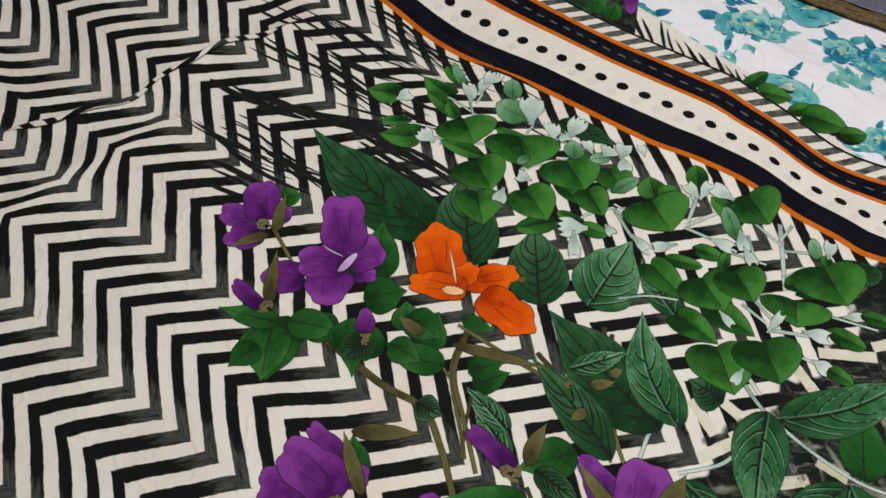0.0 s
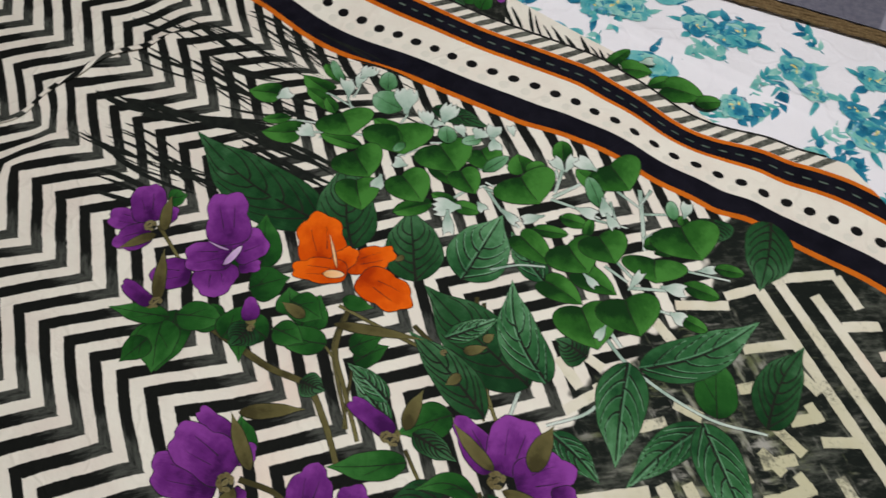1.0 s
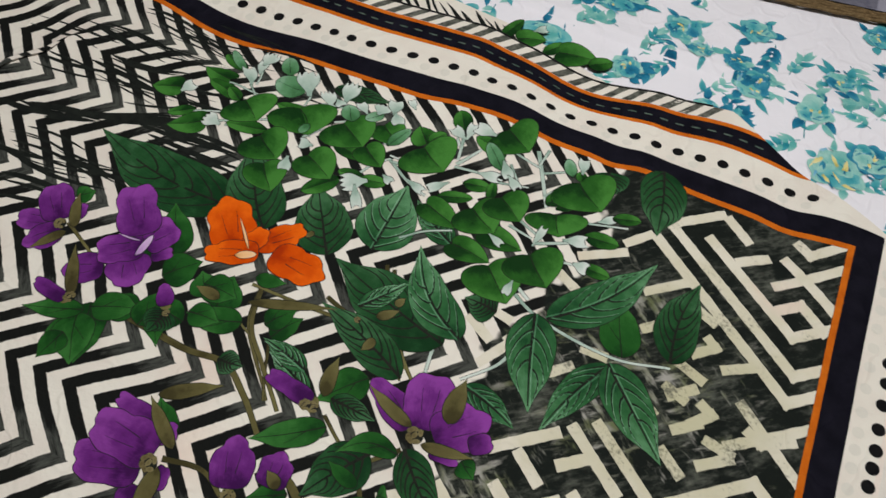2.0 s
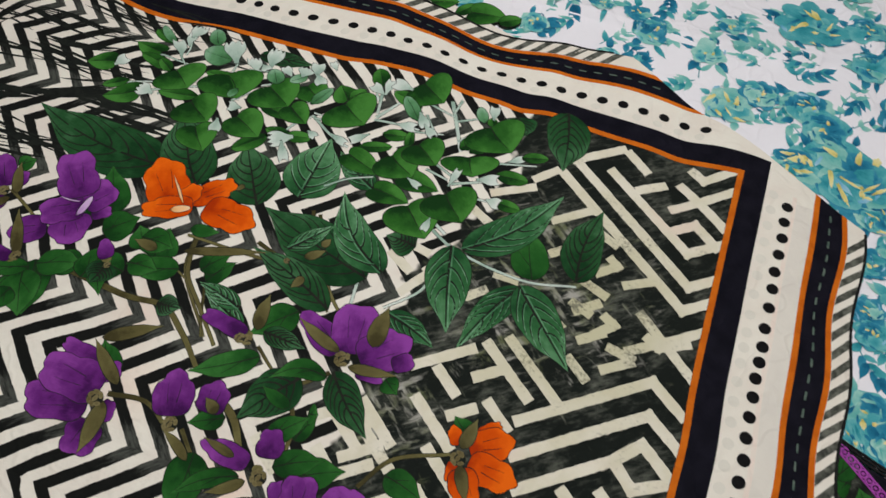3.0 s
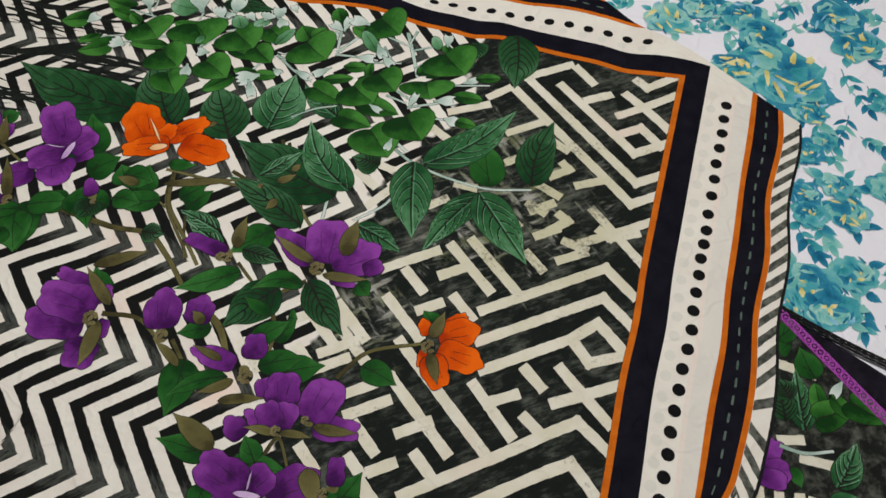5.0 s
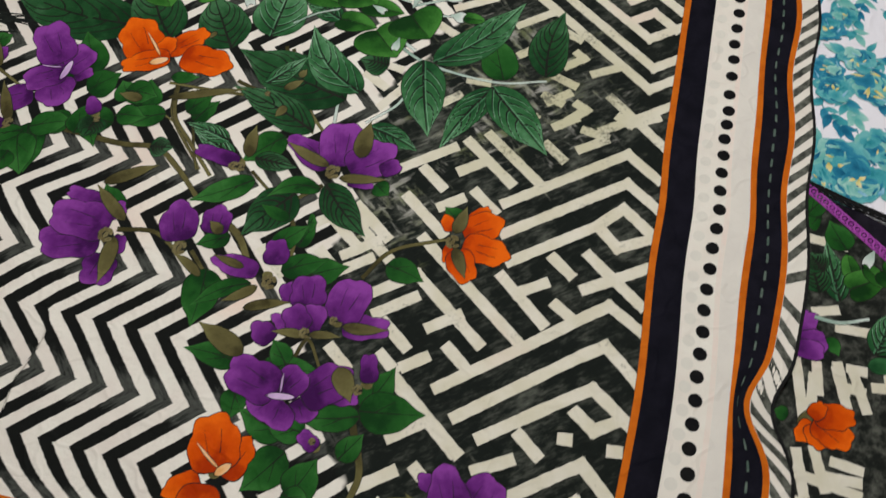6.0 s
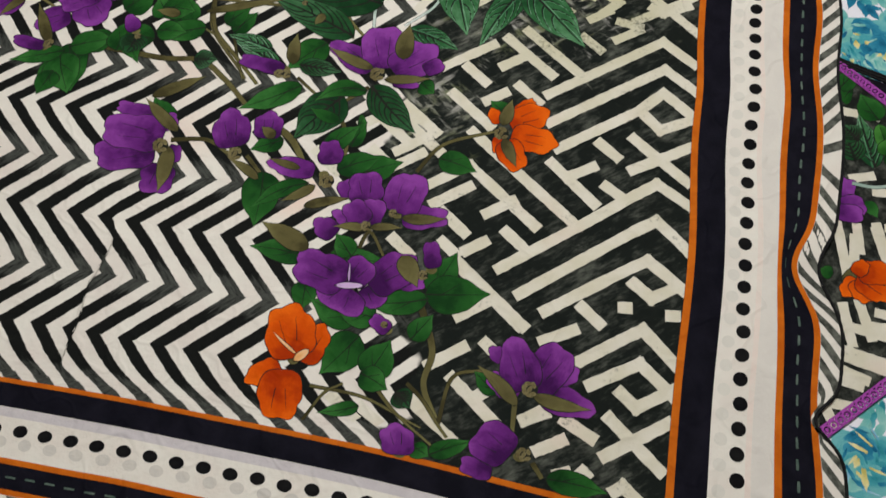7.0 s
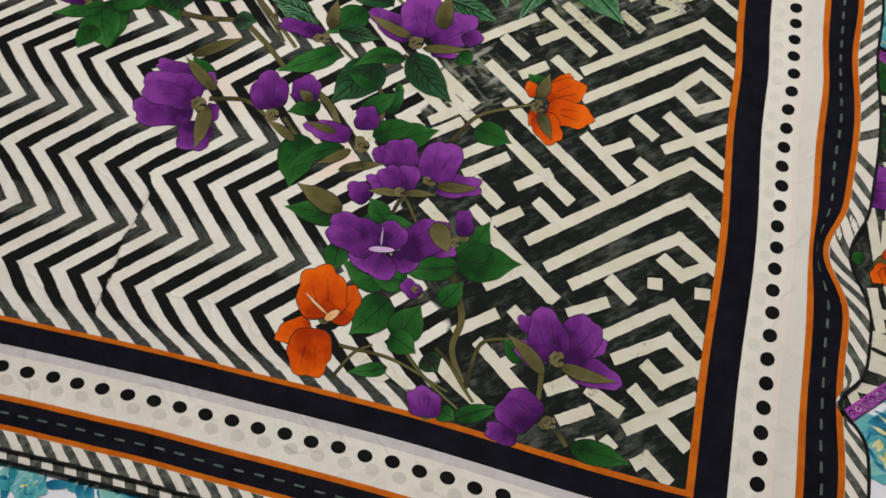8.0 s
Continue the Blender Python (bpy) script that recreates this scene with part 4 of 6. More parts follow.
petal(bloom, "orange", 0.18, 0.272, 0.167, 0.251, 0.0175, tunic_lie)
petal(bloom, "orange", 0.181, 0.271, 0.193, 0.248, 0.0274, tunic_lie)
petal(bloom, "orange", 0.182, 0.275, 0.218, 0.258, 0.0322, tunic_lie)
petal(bloom, "orange", 0.182, 0.279, 0.221, 0.286, 0.0264, tunic_lie)
petal(bloom, "orange", 0.179, 0.277, 0.191, 0.293, 0.0156, tunic_lie)
tunic_frets = Strips()
tunic_frets.path(0.0105, (0.161, 0.34), (0.171, 0.278))
tunic_frets.path(0.0105, (0.182, 0.337), (0.185, 0.306))
tunic_frets.path(0.0105, (0.166, 0.244), (0.175, 0.202))
tunic_frets.path(0.0105, (0.182, 0.25), (0.194, 0.211))
tunic_frets.path(0.0105, (0.154, 0.221), (0.224, 0.211))
tunic_frets.path(0.0105, (0.155, 0.195), (0.214, 0.184))
tunic_frets.path(0.0105, (0.193, 0.222), (0.224, 0.223))
tunic_frets.path(0.0105, (0.198, 0.238), (0.225, 0.235))
tunic_frets.path(0.0105, (0.161, 0.173), (0.187, 0.165))
tunic_frets.path(0.0105, (0.205, 0.316), (0.226, 0.314))
tunic_frets.path(0.0105, (0.202, 0.341), (0.21, 0.311))
tunic_frets.path(0.0105, (0.211, 0.336), (0.227, 0.336))
tunic_frets.path(0.0105, (0.18, 0.324), (0.178, 0.276))
tunic_frets.path(0.0105, (0.201, 0.336), (0.212, 0.298))
tunic_frets.path(0.0105, (0.218, 0.334), (0.231, 0.297))
tunic_frets.path(0.0105, (0.236, 0.321), (0.273, 0.326))
tunic_frets.path(0.0105, (0.252, 0.343), (0.258, 0.299))
tunic_frets.path(0.0105, (0.175, 0.39), (0.198, 0.397))
tunic_frets.path(0.0105, (0.199, 0.378), (0.239, 0.379))
tunic_frets.path(0.0105, (0.165, 0.478), (0.205, 0.475))
tunic_frets.path(0.0105, (0.137, 0.155), (0.156, 0.116))
tunic_frets.path(0.0105, (0.148, 0.19), (0.208, 0.177))
tunic_frets.path(0.0105, (0.143, 0.165), (0.181, 0.158))
tunic_frets.path(0.0105, (0.138, 0.136), (0.17, 0.136))
tunic_frets.build("fret_print", M_FRET, 0.00025, "cream angular fret lines", tunic, tunic_lie)
stem("mint", 0.004, (0.178, 0.385), (0.204, 0.384), (0.233, 0.395), parent=tunic, lay=tunic_lie)

# ---- the layer of the scarf underneath ----
def under_lie(x, y, lift=0.0):
    return Vector((x, y, -0.001 + 0.0015 * noise.noise((x * 9, y * 9, 2.2)) + lift))


under = polygon_part("under_layer", [(-1.25, 0.95), (-0.33, 0.97), (-0.30, 0.995), (-0.342, 1.003), (-0.498, 1.020), (-0.599, 1.048), (-0.665, 1.060), (-1.25, 1.110)], M_CREAM, scarf, under_lie)
under_dark = polygon_part("under_layer", [(-1.25, 0.95), (-0.640, 0.97), (-0.680, 1.061), (-1.25, 1.109)], M_WASH, scarf, under_lie, 0.0003)
fronds = Strips()
for k in range(13):
    x = -0.645 + 0.0145 * k + random.uniform(-0.003, 0.003)
    fronds.stroke(x + 0.012, 0.99, x - 0.016 - random.uniform(0, 0.012), 1.012 + random.uniform(0.002, 0.030) * (1 - k / 16), random.uniform(0.003, 0.0065))
fronds.build("brush_stroke_print", M_INK, 0.0003, "dark grass-like brush strokes", under, under_lie)
leaf("round", -0.496, 0.994, -0.482, 1.033, 0.0195, parent=under, lay=under_lie)
leaf("round", -0.477, 0.997, -0.442, 1.011, 0.029, parent=under, lay=under_lie)
leaf("round", -0.433, 0.99, -0.414, 1.016, 0.0203, parent=under, lay=under_lie)
leaf("round", -0.415, 0.999, -0.367, 1.007, 0.0373, parent=under, lay=under_lie)
leaf("round", -0.369, 0.995, -0.344, 1.013, 0.0247, parent=under, lay=under_lie)
leaf("mint", -0.461, 1.02, -0.444, 1.033, 0.0134, parent=under, lay=under_lie)
leaf("leaf", -0.723, 0.994, -0.712, 1.028, 0.0356, parent=under, lay=under_lie)
leaf("leaf", -0.689, 0.994, -0.695, 1.028, 0.0256, parent=under, lay=under_lie)
leaf("deep", -0.752, 0.999, -0.712, 0.99, 0.0288, parent=under, lay=under_lie)
bloom = flower("purple", -0.683, 1.045, scarf, under_lie)
petal(bloom, "purple", -0.691, 1.057, -0.672, 1.022, 0.0189, under_lie)
sheet_part("under_hem", -1.30, 0.10, -0.176, -0.150, M_CREAM, scarf, -0.0032)
low = Strips()
for k in range(56):
    p = Vector((0.09 - 0.0245 * k, -0.155))
    low.line([p.lerp(p + Vector((0.008, -0.021)), i / 4) for i in range(5)], [0.0115] * 5)
low.build("stripe_print", M_GREY, -0.0030, "slanting grey stripes along the lower hem")
tube("hem_cord", [lie(0.10 - 0.004 * k, -0.1765, -0.0022) for k in range(345)], 0.0017, M_CORD, scarf, label="black overlocked hem thread")

# ==== print begins ====
# dark brush strokes over the zigzag
STROKES = Strips()
STROKES.stroke(-1.105, 0.741, -0.972, 0.731, 0.0043, True)
STROKES.stroke(-1.028, 0.688, -0.916, 0.705, 0.0058, True)
STROKES.stroke(-1.022, 0.696, -0.955, 0.697, 0.0037, True)
STROKES.stroke(-1.000, 0.769, -0.918, 0.757, 0.0075, True)
STROKES.stroke(-0.986, 0.777, -0.853, 0.770, 0.0058, True)
STROKES.stroke(-1.045, 0.752, -0.950, 0.752, 0.0043, True)
STROKES.stroke(-0.951, 0.833, -0.851, 0.843, 0.0056, True)
STROKES.stroke(-0.927, 0.821, -0.823, 0.825, 0.0056, True)
STROKES.stroke(-0.943, 0.777, -0.810, 0.792, 0.0043, True)
STROKES.stroke(-0.948, 0.730, -0.841, 0.745, 0.0075, True)
STROKES.stroke(-0.953, 0.756, -0.878, 0.749, 0.0037, True)
STROKES.stroke(-0.967, 0.711, -0.843, 0.700, 0.0075, True)
STROKES.stroke(-0.948, 0.700, -0.843, 0.689, 0.0043, True)
STROKES.stroke(-0.924, 0.693, -0.812, 0.704, 0.0043, True)
STROKES.stroke(-0.912, 0.749, -0.785, 0.772, 0.0037, True)
STROKES.stroke(-0.898, 0.822, -0.789, 0.823, 0.0043, True)
STROKES.stroke(-0.891, 0.844, -0.785, 0.846, 0.0043, True)
STROKES.stroke(-0.868, 0.840, -0.777, 0.832, 0.0037, True)
STROKES.stroke(-1.007, 0.548, -0.888, 0.563, 0.0043, True)
STROKES.stroke(-0.990, 0.549, -0.856, 0.556, 0.0037, True)
STROKES.stroke(-0.974, 0.561, -0.840, 0.557, 0.0043, True)
STROKES.stroke(-0.947, 0.541, -0.827, 0.552, 0.0056, True)
STROKES.stroke(-0.969, 0.587, -0.881, 0.588, 0.0037, True)
STROKES.stroke(-0.936, 0.579, -0.833, 0.581, 0.0037, True)
STROKES.stroke(-0.909, 0.568, -0.805, 0.566, 0.0056, True)
STROKES.stroke(-0.953, 0.518, -0.856, 0.527, 0.0075, True)
STROKES.stroke(-0.961, 0.608, -0.899, 0.630, 0.0078, True)
STROKES.stroke(-0.995, 0.617, -0.894, 0.634, 0.0090, True)
STROKES.stroke(-1.033, 0.609, -0.936, 0.621, 0.0084, True)
STROKES.stroke(-0.942, 0.627, -0.827, 0.679, 0.0058, True)
STROKES.stroke(-0.916, 0.629, -0.794, 0.680, 0.0075, True)
STROKES.stroke(-0.894, 0.634, -0.787, 0.670, 0.0065, True)
STROKES.stroke(-0.875, 0.653, -0.771, 0.695, 0.0066, True)
STROKES.stroke(-0.855, 0.650, -0.733, 0.667, 0.0058, True)
STROKES.stroke(-0.827, 0.658, -0.714, 0.661, 0.0075, True)
STROKES.stroke(-0.830, 0.641, -0.689, 0.645, 0.0065, True)
STROKES.stroke(-0.797, 0.663, -0.683, 0.662, 0.0066, True)
STROKES.stroke(-0.797, 0.642, -0.698, 0.635, 0.0058, True)
STROKES.stroke(-0.812, 0.704, -0.730, 0.708, 0.0043, True)
STROKES.stroke(-0.808, 0.723, -0.733, 0.740, 0.0043, True)
STROKES.stroke(-0.862, 0.726, -0.779, 0.731, 0.0043, True)
STROKES.stroke(-0.846, 0.704, -0.749, 0.711, 0.0043, True)
STROKES.stroke(-0.850, 0.868, -0.759, 0.855, 0.0037, True)
STROKES.stroke(-0.840, 0.823, -0.738, 0.814, 0.0037, True)
STROKES.stroke(-0.788, 0.851, -0.691, 0.848, 0.0037, True)
STROKES.stroke(-0.729, 0.792, -0.644, 0.783, 0.0037, True)
STROKES.stroke(-0.882, 0.557, -0.781, 0.577, 0.0056, True)
STROKES.stroke(-0.930, 0.494, -0.847, 0.514, 0.0056, True)
STROKES.build("brush_stroke_print", M_INK, 0.0002, "long black brush strokes crossing the zigzag")

# cream fret lines
FRETS = Strips()
FRETS.path(0.0125, (-0.2137, 0.7754), (-0.0267, 0.6344), (0.0024, 0.6564))
FRETS.path(0.0125, (-0.1427, 0.8412), (-0.1996, 0.7983), (-0.0259, 0.6673), (-0.0007, 0.6863))
FRETS.path(0.0125, (-0.155, 0.8013), (-0.0363, 0.7119), (-0.0003, 0.739))
FRETS.path(0.0125, (-0.141, 0.838), (-0.112, 0.816))
FRETS.path(0.0125, (-0.1158, 0.7794), (-0.0862, 0.8016))
FRETS.path(0.0125, (-0.0675, 0.813), (-0.0025, 0.764))
FRETS.path(0.0125, (-0.0705, 0.7664), (-0.0025, 0.8176))
FRETS.path(0.0125, (-0.0624, 0.7352), (-0.0353, 0.7556), (-0.0059, 0.7335))
FRETS.path(0.0125, (-0.0583, 0.8416), (-0.0381, 0.8264), (-0.0058, 0.8507))
FRETS.path(0.0125, (-0.1691, 0.4397), (-0.0391, 0.5376), (-0.0038, 0.511))
FRETS.path(0.0125, (-0.2382, 0.4192), (-0.2148, 0.4368))
FRETS.path(0.0125, (-0.1626, 0.4021), (-0.0349, 0.4983), (0.0011, 0.4711))
FRETS.path(0.0125, (-0.2784, 0.4299), (-0.2256, 0.3901))
FRETS.path(0.0125, (-0.2477, 0.3827), (-0.1173, 0.2843))
FRETS.path(0.0125, (-0.2998, 0.4548), (-0.2382, 0.5012))
FRETS.path(0.0125, (-0.2683, 0.4693), (-0.2397, 0.4477))
FRETS.path(0.0125, (-0.2266, 0.4698), (-0.1994, 0.4902))
FRETS.path(0.0125, (-0.2266, 0.5169), (-0.1644, 0.4701))
FRETS.path(0.0125, (-0.2044, 0.5311), (-0.1326, 0.4769))
FRETS.path(0.0125, (-0.2041, 0.4525), (-0.1749, 0.4305))
FRETS.path(0.0125, (-0.3304, 0.4062), (-0.2846, 0.3718))
FRETS.path(0.0125, (-0.2894, 0.2981), (-0.2394, 0.3358), (-0.1581, 0.2746))
FRETS.path(0.0125, (-0.2752, 0.2796), (-0.2358, 0.3094))
FRETS.path(0.0125, (-0.2638, 0.2779), (-0.2322, 0.2541))
FRETS.path(0.0125, (-0.2161, 0.2771), (-0.1859, 0.2999))
FRETS.path(0.0125, (-0.3553, 0.342), (-0.3256, 0.3196), (-0.2955, 0.3423))
FRETS.path(0.0125, (-0.192, 0.266), (-0.164, 0.245))
FRETS.path(0.0125, (-0.2311, 0.2301), (-0.2089, 0.2469))
FRETS.path(0.0125, (-0.2387, 0.2234), (-0.1553, 0.1606))
FRETS.path(0.0125, (-0.3113, 0.2383), (-0.2867, 0.2197))
FRETS.path(0.0125, (-0.2578, 0.2433), (-0.2372, 0.2277))
FRETS.path(0.0125, (-0.1396, 0.1765), (-0.0376, 0.2534), (0.004, 0.222))
FRETS.path(0.0125, (-0.0527, 0.2291), (-0.0307, 0.2125), (-0.0083, 0.2293))
FRETS.path(0.0125, (-0.1024, 0.1945), (-0.0786, 0.1765))
FRETS.path(0.0125, (-0.1447, 0.0627), (-0.1253, 0.0773))
FRETS.path(0.0125, (-0.2473, 0.1011), (-0.2117, 0.1279))
FRETS.path(0.0125, (-0.2219, 0.0984), (-0.1611, 0.0526))
FRETS.path(0.0125, (-0.1958, 0.0767), (-0.1632, 0.1013))
FRETS.path(0.0125, (-0.1943, 0.1395), (-0.1797, 0.1285))
FRETS.path(0.0125, (-0.2556, 0.0683), (-0.2084, 0.0327))
FRETS.path(0.0125, (-0.2264, 0.1569), (-0.1916, 0.1831))
FRETS.path(0.0125, (-0.2339, 0.2172), (-0.1591, 0.1608))
FRETS.path(0.0125, (-0.4186, 0.3296), (-0.3864, 0.3054))
FRETS.path(0.0125, (-0.3752, 0.3663), (-0.3526, 0.3834), (-0.3135, 0.354))
FRETS.path(0.0125, (-0.3281, 0.3381), (-0.2939, 0.3639))
FRETS.path(0.0125, (-0.3577, 0.4147), (-0.3133, 0.3813))
FRETS.path(0.0125, (-0.3115, 0.3741), (-0.2595, 0.3349))
FRETS.path(0.0125, (-0.336, 0.059), (-0.307, 0.037))
FRETS.path(0.0125, (-0.3055, 0.0533), (-0.2835, 0.0367))
FRETS.path(0.0115, (-0.2032, 0.6961), (-0.1647, 0.7257))
FRETS.path(0.0115, (-0.2422, 0.7458), (-0.2185, 0.7706))
FRETS.path(0.0115, (-0.2863, 0.7070), (-0.2394, 0.7346))
FRETS.path(0.0115, (-0.3015, 0.6786), (-0.2576, 0.6578))
FRETS.path(0.0115, (-0.1924, 0.6503), (-0.1659, 0.6732))
FRETS.path(0.0115, (-0.1481, 0.6320), (-0.1171, 0.6209))
FRETS.path(0.0115, (-0.1240, 0.6733), (-0.1112, 0.6638), (-0.1297, 0.6480))
FRETS.path(0.0115, (-0.0995, 0.6405), (-0.0640, 0.6606))
FRETS.path(0.0115, (-0.1519, 0.6002), (-0.1287, 0.5919))
FRETS.path(0.0115, (-0.1454, 0.5873), (-0.1212, 0.6068))
FRETS.path(0.0115, (-0.0735, 0.6151), (-0.0317, 0.5823), (0.0051, 0.5519))
FRETS.path(0.0115, (-0.0772, 0.5607), (-0.0405, 0.5856), (-0.0005, 0.6145))
FRETS.path(0.0115, (-0.0603, 0.5883), (-0.0422, 0.5793), (-0.0132, 0.5947))
FRETS.path(0.0115, (-0.1120, 0.5963), (-0.0963, 0.5878), (-0.1124, 0.5709))
FRETS.path(0.0115, (-0.1312, 0.5543), (-0.1072, 0.5723))
FRETS.path(0.0115, (-0.1369, 0.5332), (-0.1122, 0.5144))
FRETS.path(0.0115, (-0.0977, 0.5600), (-0.0692, 0.5548))
FRETS.path(0.0115, (-0.0983, 0.5293), (-0.0684, 0.5502))
FRETS.path(0.0115, (-0.3250, 0.5802), (-0.2936, 0.5619))
FRETS.path(0.0115, (-0.3408, 0.5368), (-0.3212, 0.5679))
FRETS.path(0.0115, (-0.3669, 0.6051), (-0.3310, 0.5992))
FRETS.path(0.0115, (-0.3719, 0.5858), (-0.3425, 0.5694))
FRETS.path(0.0115, (-0.2731, 0.5543), (-0.2500, 0.5752))
FRETS.path(0.0115, (-0.1675, 0.5450), (-0.1546, 0.5652))
FRETS.path(0.0115, (-0.2461, 0.6010), (-0.2207, 0.6015))
FRETS.path(0.0115, (-0.1165, 0.6908), (-0.1406, 0.7004))
FRETS.path(0.0115, (-0.1916, 0.5720), (-0.1658, 0.5680))
FRETS.path(0.0125, (-0.1495, 0.3699), (-0.0590, 0.4378), (-0.0346, 0.4650), (0.0014, 0.4366))
FRETS.path(0.0125, (-0.0572, 0.4362), (-0.0344, 0.4153), (-0.0030, 0.4331))
FRETS.path(0.0125, (-0.0671, 0.4033), (-0.0039, 0.3540))
FRETS.path(0.0125, (-0.0653, 0.3564), (-0.0027, 0.3973))
FRETS.path(0.0125, (-0.1041, 0.3911), (-0.0794, 0.3730))
FRETS.path(0.0125, (-0.1356, 0.3356), (-0.1041, 0.3561))
FRETS.path(0.0125, (-0.1543, 0.3580), (-0.0979, 0.3112))
FRETS.path(0.0125, (-0.1928, 0.2158), (-0.1050, 0.2865), (-0.0343, 0.3461), (-0.0019, 0.3256))
FRETS.path(0.0125, (-0.1680, 0.1906), (-0.0329, 0.3011), (0.0001, 0.2709))
FRETS.path(0.0125, (-0.0921, 0.3376), (-0.0657, 0.3214))
FRETS.path(0.0125, (-0.0633, 0.0860), (-0.0070, 0.0409))
FRETS.path(0.0125, (-0.0641, 0.0420), (-0.0032, 0.0864))
FRETS.path(0.0125, (-0.0853, 0.1086), (-0.0345, 0.1413), (0.0018, 0.1128))
FRETS.path(0.0125, (-0.0549, 0.1126), (-0.0341, 0.0970), (-0.0008, 0.1202))
FRETS.path(0.0125, (-0.0991, 0.1295), (-0.0355, 0.1772), (-0.0006, 0.1460))
FRETS.path(0.0125, (-0.0616, 0.1970), (-0.0532, 0.1979))
FRETS.path(0.0125, (-0.0166, 0.1963), (-0.0072, 0.1973))
FRETS.path(0.0125, (-0.1370, 0.1452), (-0.1033, 0.1649))
FRETS.path(0.0125, (-0.1453, 0.0636), (-0.1219, 0.0762))
FRETS.path(0.0125, (-0.1059, 0.0749), (-0.0743, 0.0605))
FRETS.path(0.0125, (-0.1284, 0.0353), (-0.1022, 0.0526))
FRETS.path(0.0125, (-0.1060, 0.0152), (-0.0944, 0.0210))
FRETS.path(0.0125, (-0.0831, 0.0294), (-0.0757, 0.0238))
FRETS.path(0.0125, (-0.0514, 0.0097), (-0.0398, 0.0198), (-0.0199, 0.0052))
FRETS.build("fret_print", M_FRET, 0.00025, "cream angular fret lines on a dark wash", clip=True)
# stems
stem("olive", 0.0036, (-0.594, 0.522), (-0.582, 0.472), (-0.538, 0.425), (-0.522, 0.406))
stem("olive", 0.0029, (-0.644, 0.495), (-0.579, 0.465))
stem("olive", 0.0028, (-0.553, 0.463), (-0.525, 0.405))
stem("olive", 0.0037, (-0.838, 0.494), (-0.787, 0.471))
stem("olive", 0.0037, (-0.47, 0.601), (-0.444, 0.553), (-0.41, 0.501))
stem("olive", 0.0021, (-0.442, 0.51), (-0.407, 0.485))
stem("mint", 0.0036, (-0.348, 0.638), (-0.298, 0.614), (-0.214, 0.604), (-0.15, 0.619))
stem("mint", 0.0034, (-0.312, 0.564), (-0.322, 0.542), (-0.35, 0.513))
stem("mint", 0.0042, (-0.394, 0.577), (-0.391, 0.535), (-0.386, 0.5))
stem("olive", 0.0074, (-0.714, 0.428), (-0.632, 0.421), (-0.582, 0.425), (-0.547, 0.403), (-0.511, 0.371))
stem("olive", 0.0048, (-0.592, 0.517), (-0.578, 0.471), (-0.542, 0.436), (-0.506, 0.401))
stem("olive", 0.0042, (-0.522, 0.539), (-0.484, 0.523), (-0.604, 0.517))
stem("olive", 0.0043, (-0.48, 0.603), (-0.453, 0.551), (-0.413, 0.507), (-0.394, 0.489))
stem("olive", 0.0035, (-0.471, 0.544), (-0.432, 0.508), (-0.408, 0.5))
stem("olive", 0.005, (-0.585, 0.314), (-0.543, 0.32), (-0.511, 0.304))
stem("olive", 0.0087, (-0.481, 0.353), (-0.448, 0.337), (-0.422, 0.303))
stem("olive", 0.0051, (-0.416, 0.398), (-0.386, 0.353), (-0.381, 0.315))
stem("olive", 0.0045, (-0.374, 0.42), (-0.405, 0.391), (-0.419, 0.39))
stem("olive", 0.0043, (-0.493, 0.307), (-0.468, 0.286), (-0.444, 0.279))
stem("olive", 0.0032, (-0.461, 0.419), (-0.44, 0.404), (-0.425, 0.395))
stem("olive", 0.0044, (-0.297, 0.318), (-0.273, 0.357), (-0.22, 0.383))
stem("olive", 0.0071, (-0.263, 0.166), (-0.242, 0.12), (-0.244, 0.083), (-0.223, 0.047))
stem("olive", 0.0029, (-0.357, 0.063), (-0.297, 0.06), (-0.239, 0.038))
stem("olive", 0.0036, (-0.311, 0.092), (-0.273, 0.056), (-0.226, 0.018))
stem("olive", 0.0039, (-0.223, 0.047), (-0.217, 0.095), (-0.188, 0.108))
stem("olive", 0.0052, (-0.152, 0.086), (-0.15, 0.049))
stem("olive", 0.0035, (-0.261, 0.082), (-0.24, 0.066), (-0.212, 0.032))
stem("olive", 0.0029, (-0.356, 0.017), (-0.343, 0.055), (-0.324, 0.071))
stem("olive", 0.0037, (-0.342, 0.212), (-0.333, 0.238), (-0.31, 0.209))
stem("olive", 0.0053, (-0.127, 0.024), (-0.116, 0.01))

# leaves
leaf("deep", -0.676, 0.595, -0.885, 0.625, 0.0761, 0.08)
leaf("deep", -0.631, 0.583, -0.706, 0.684, 0.0708)
leaf("deep", -0.549, 0.585, -0.603, 0.666, 0.0685)
leaf("vein", -0.505, 0.614, -0.505, 0.712, 0.07)
leaf("vein", -0.424, 0.659, -0.487, 0.698, 0.0321)
leaf("deep", -0.383, 0.541, -0.538, 0.586, 0.0743)
leaf("deep", -0.408, 0.488, -0.524, 0.531, 0.0431)
leaf("vein", -0.369, 0.554, -0.456, 0.642, 0.0495, 0.1)
leaf("deep", -0.345, 0.601, -0.383, 0.603, 0.0397)
leaf("vein", -0.305, 0.618, -0.272, 0.509, 0.0541)
leaf("leaf", -0.201, 0.609, -0.226, 0.678, 0.046)
leaf("vein", -0.291, 0.617, -0.198, 0.737, 0.0495, -0.08)
leaf("deep", -0.152, 0.625, -0.146, 0.733, 0.0492, 0.06)
leaf("vein", -0.211, 0.595, -0.255, 0.496, 0.0356)
leaf("vein", -0.213, 0.596, -0.13, 0.515, 0.0503)
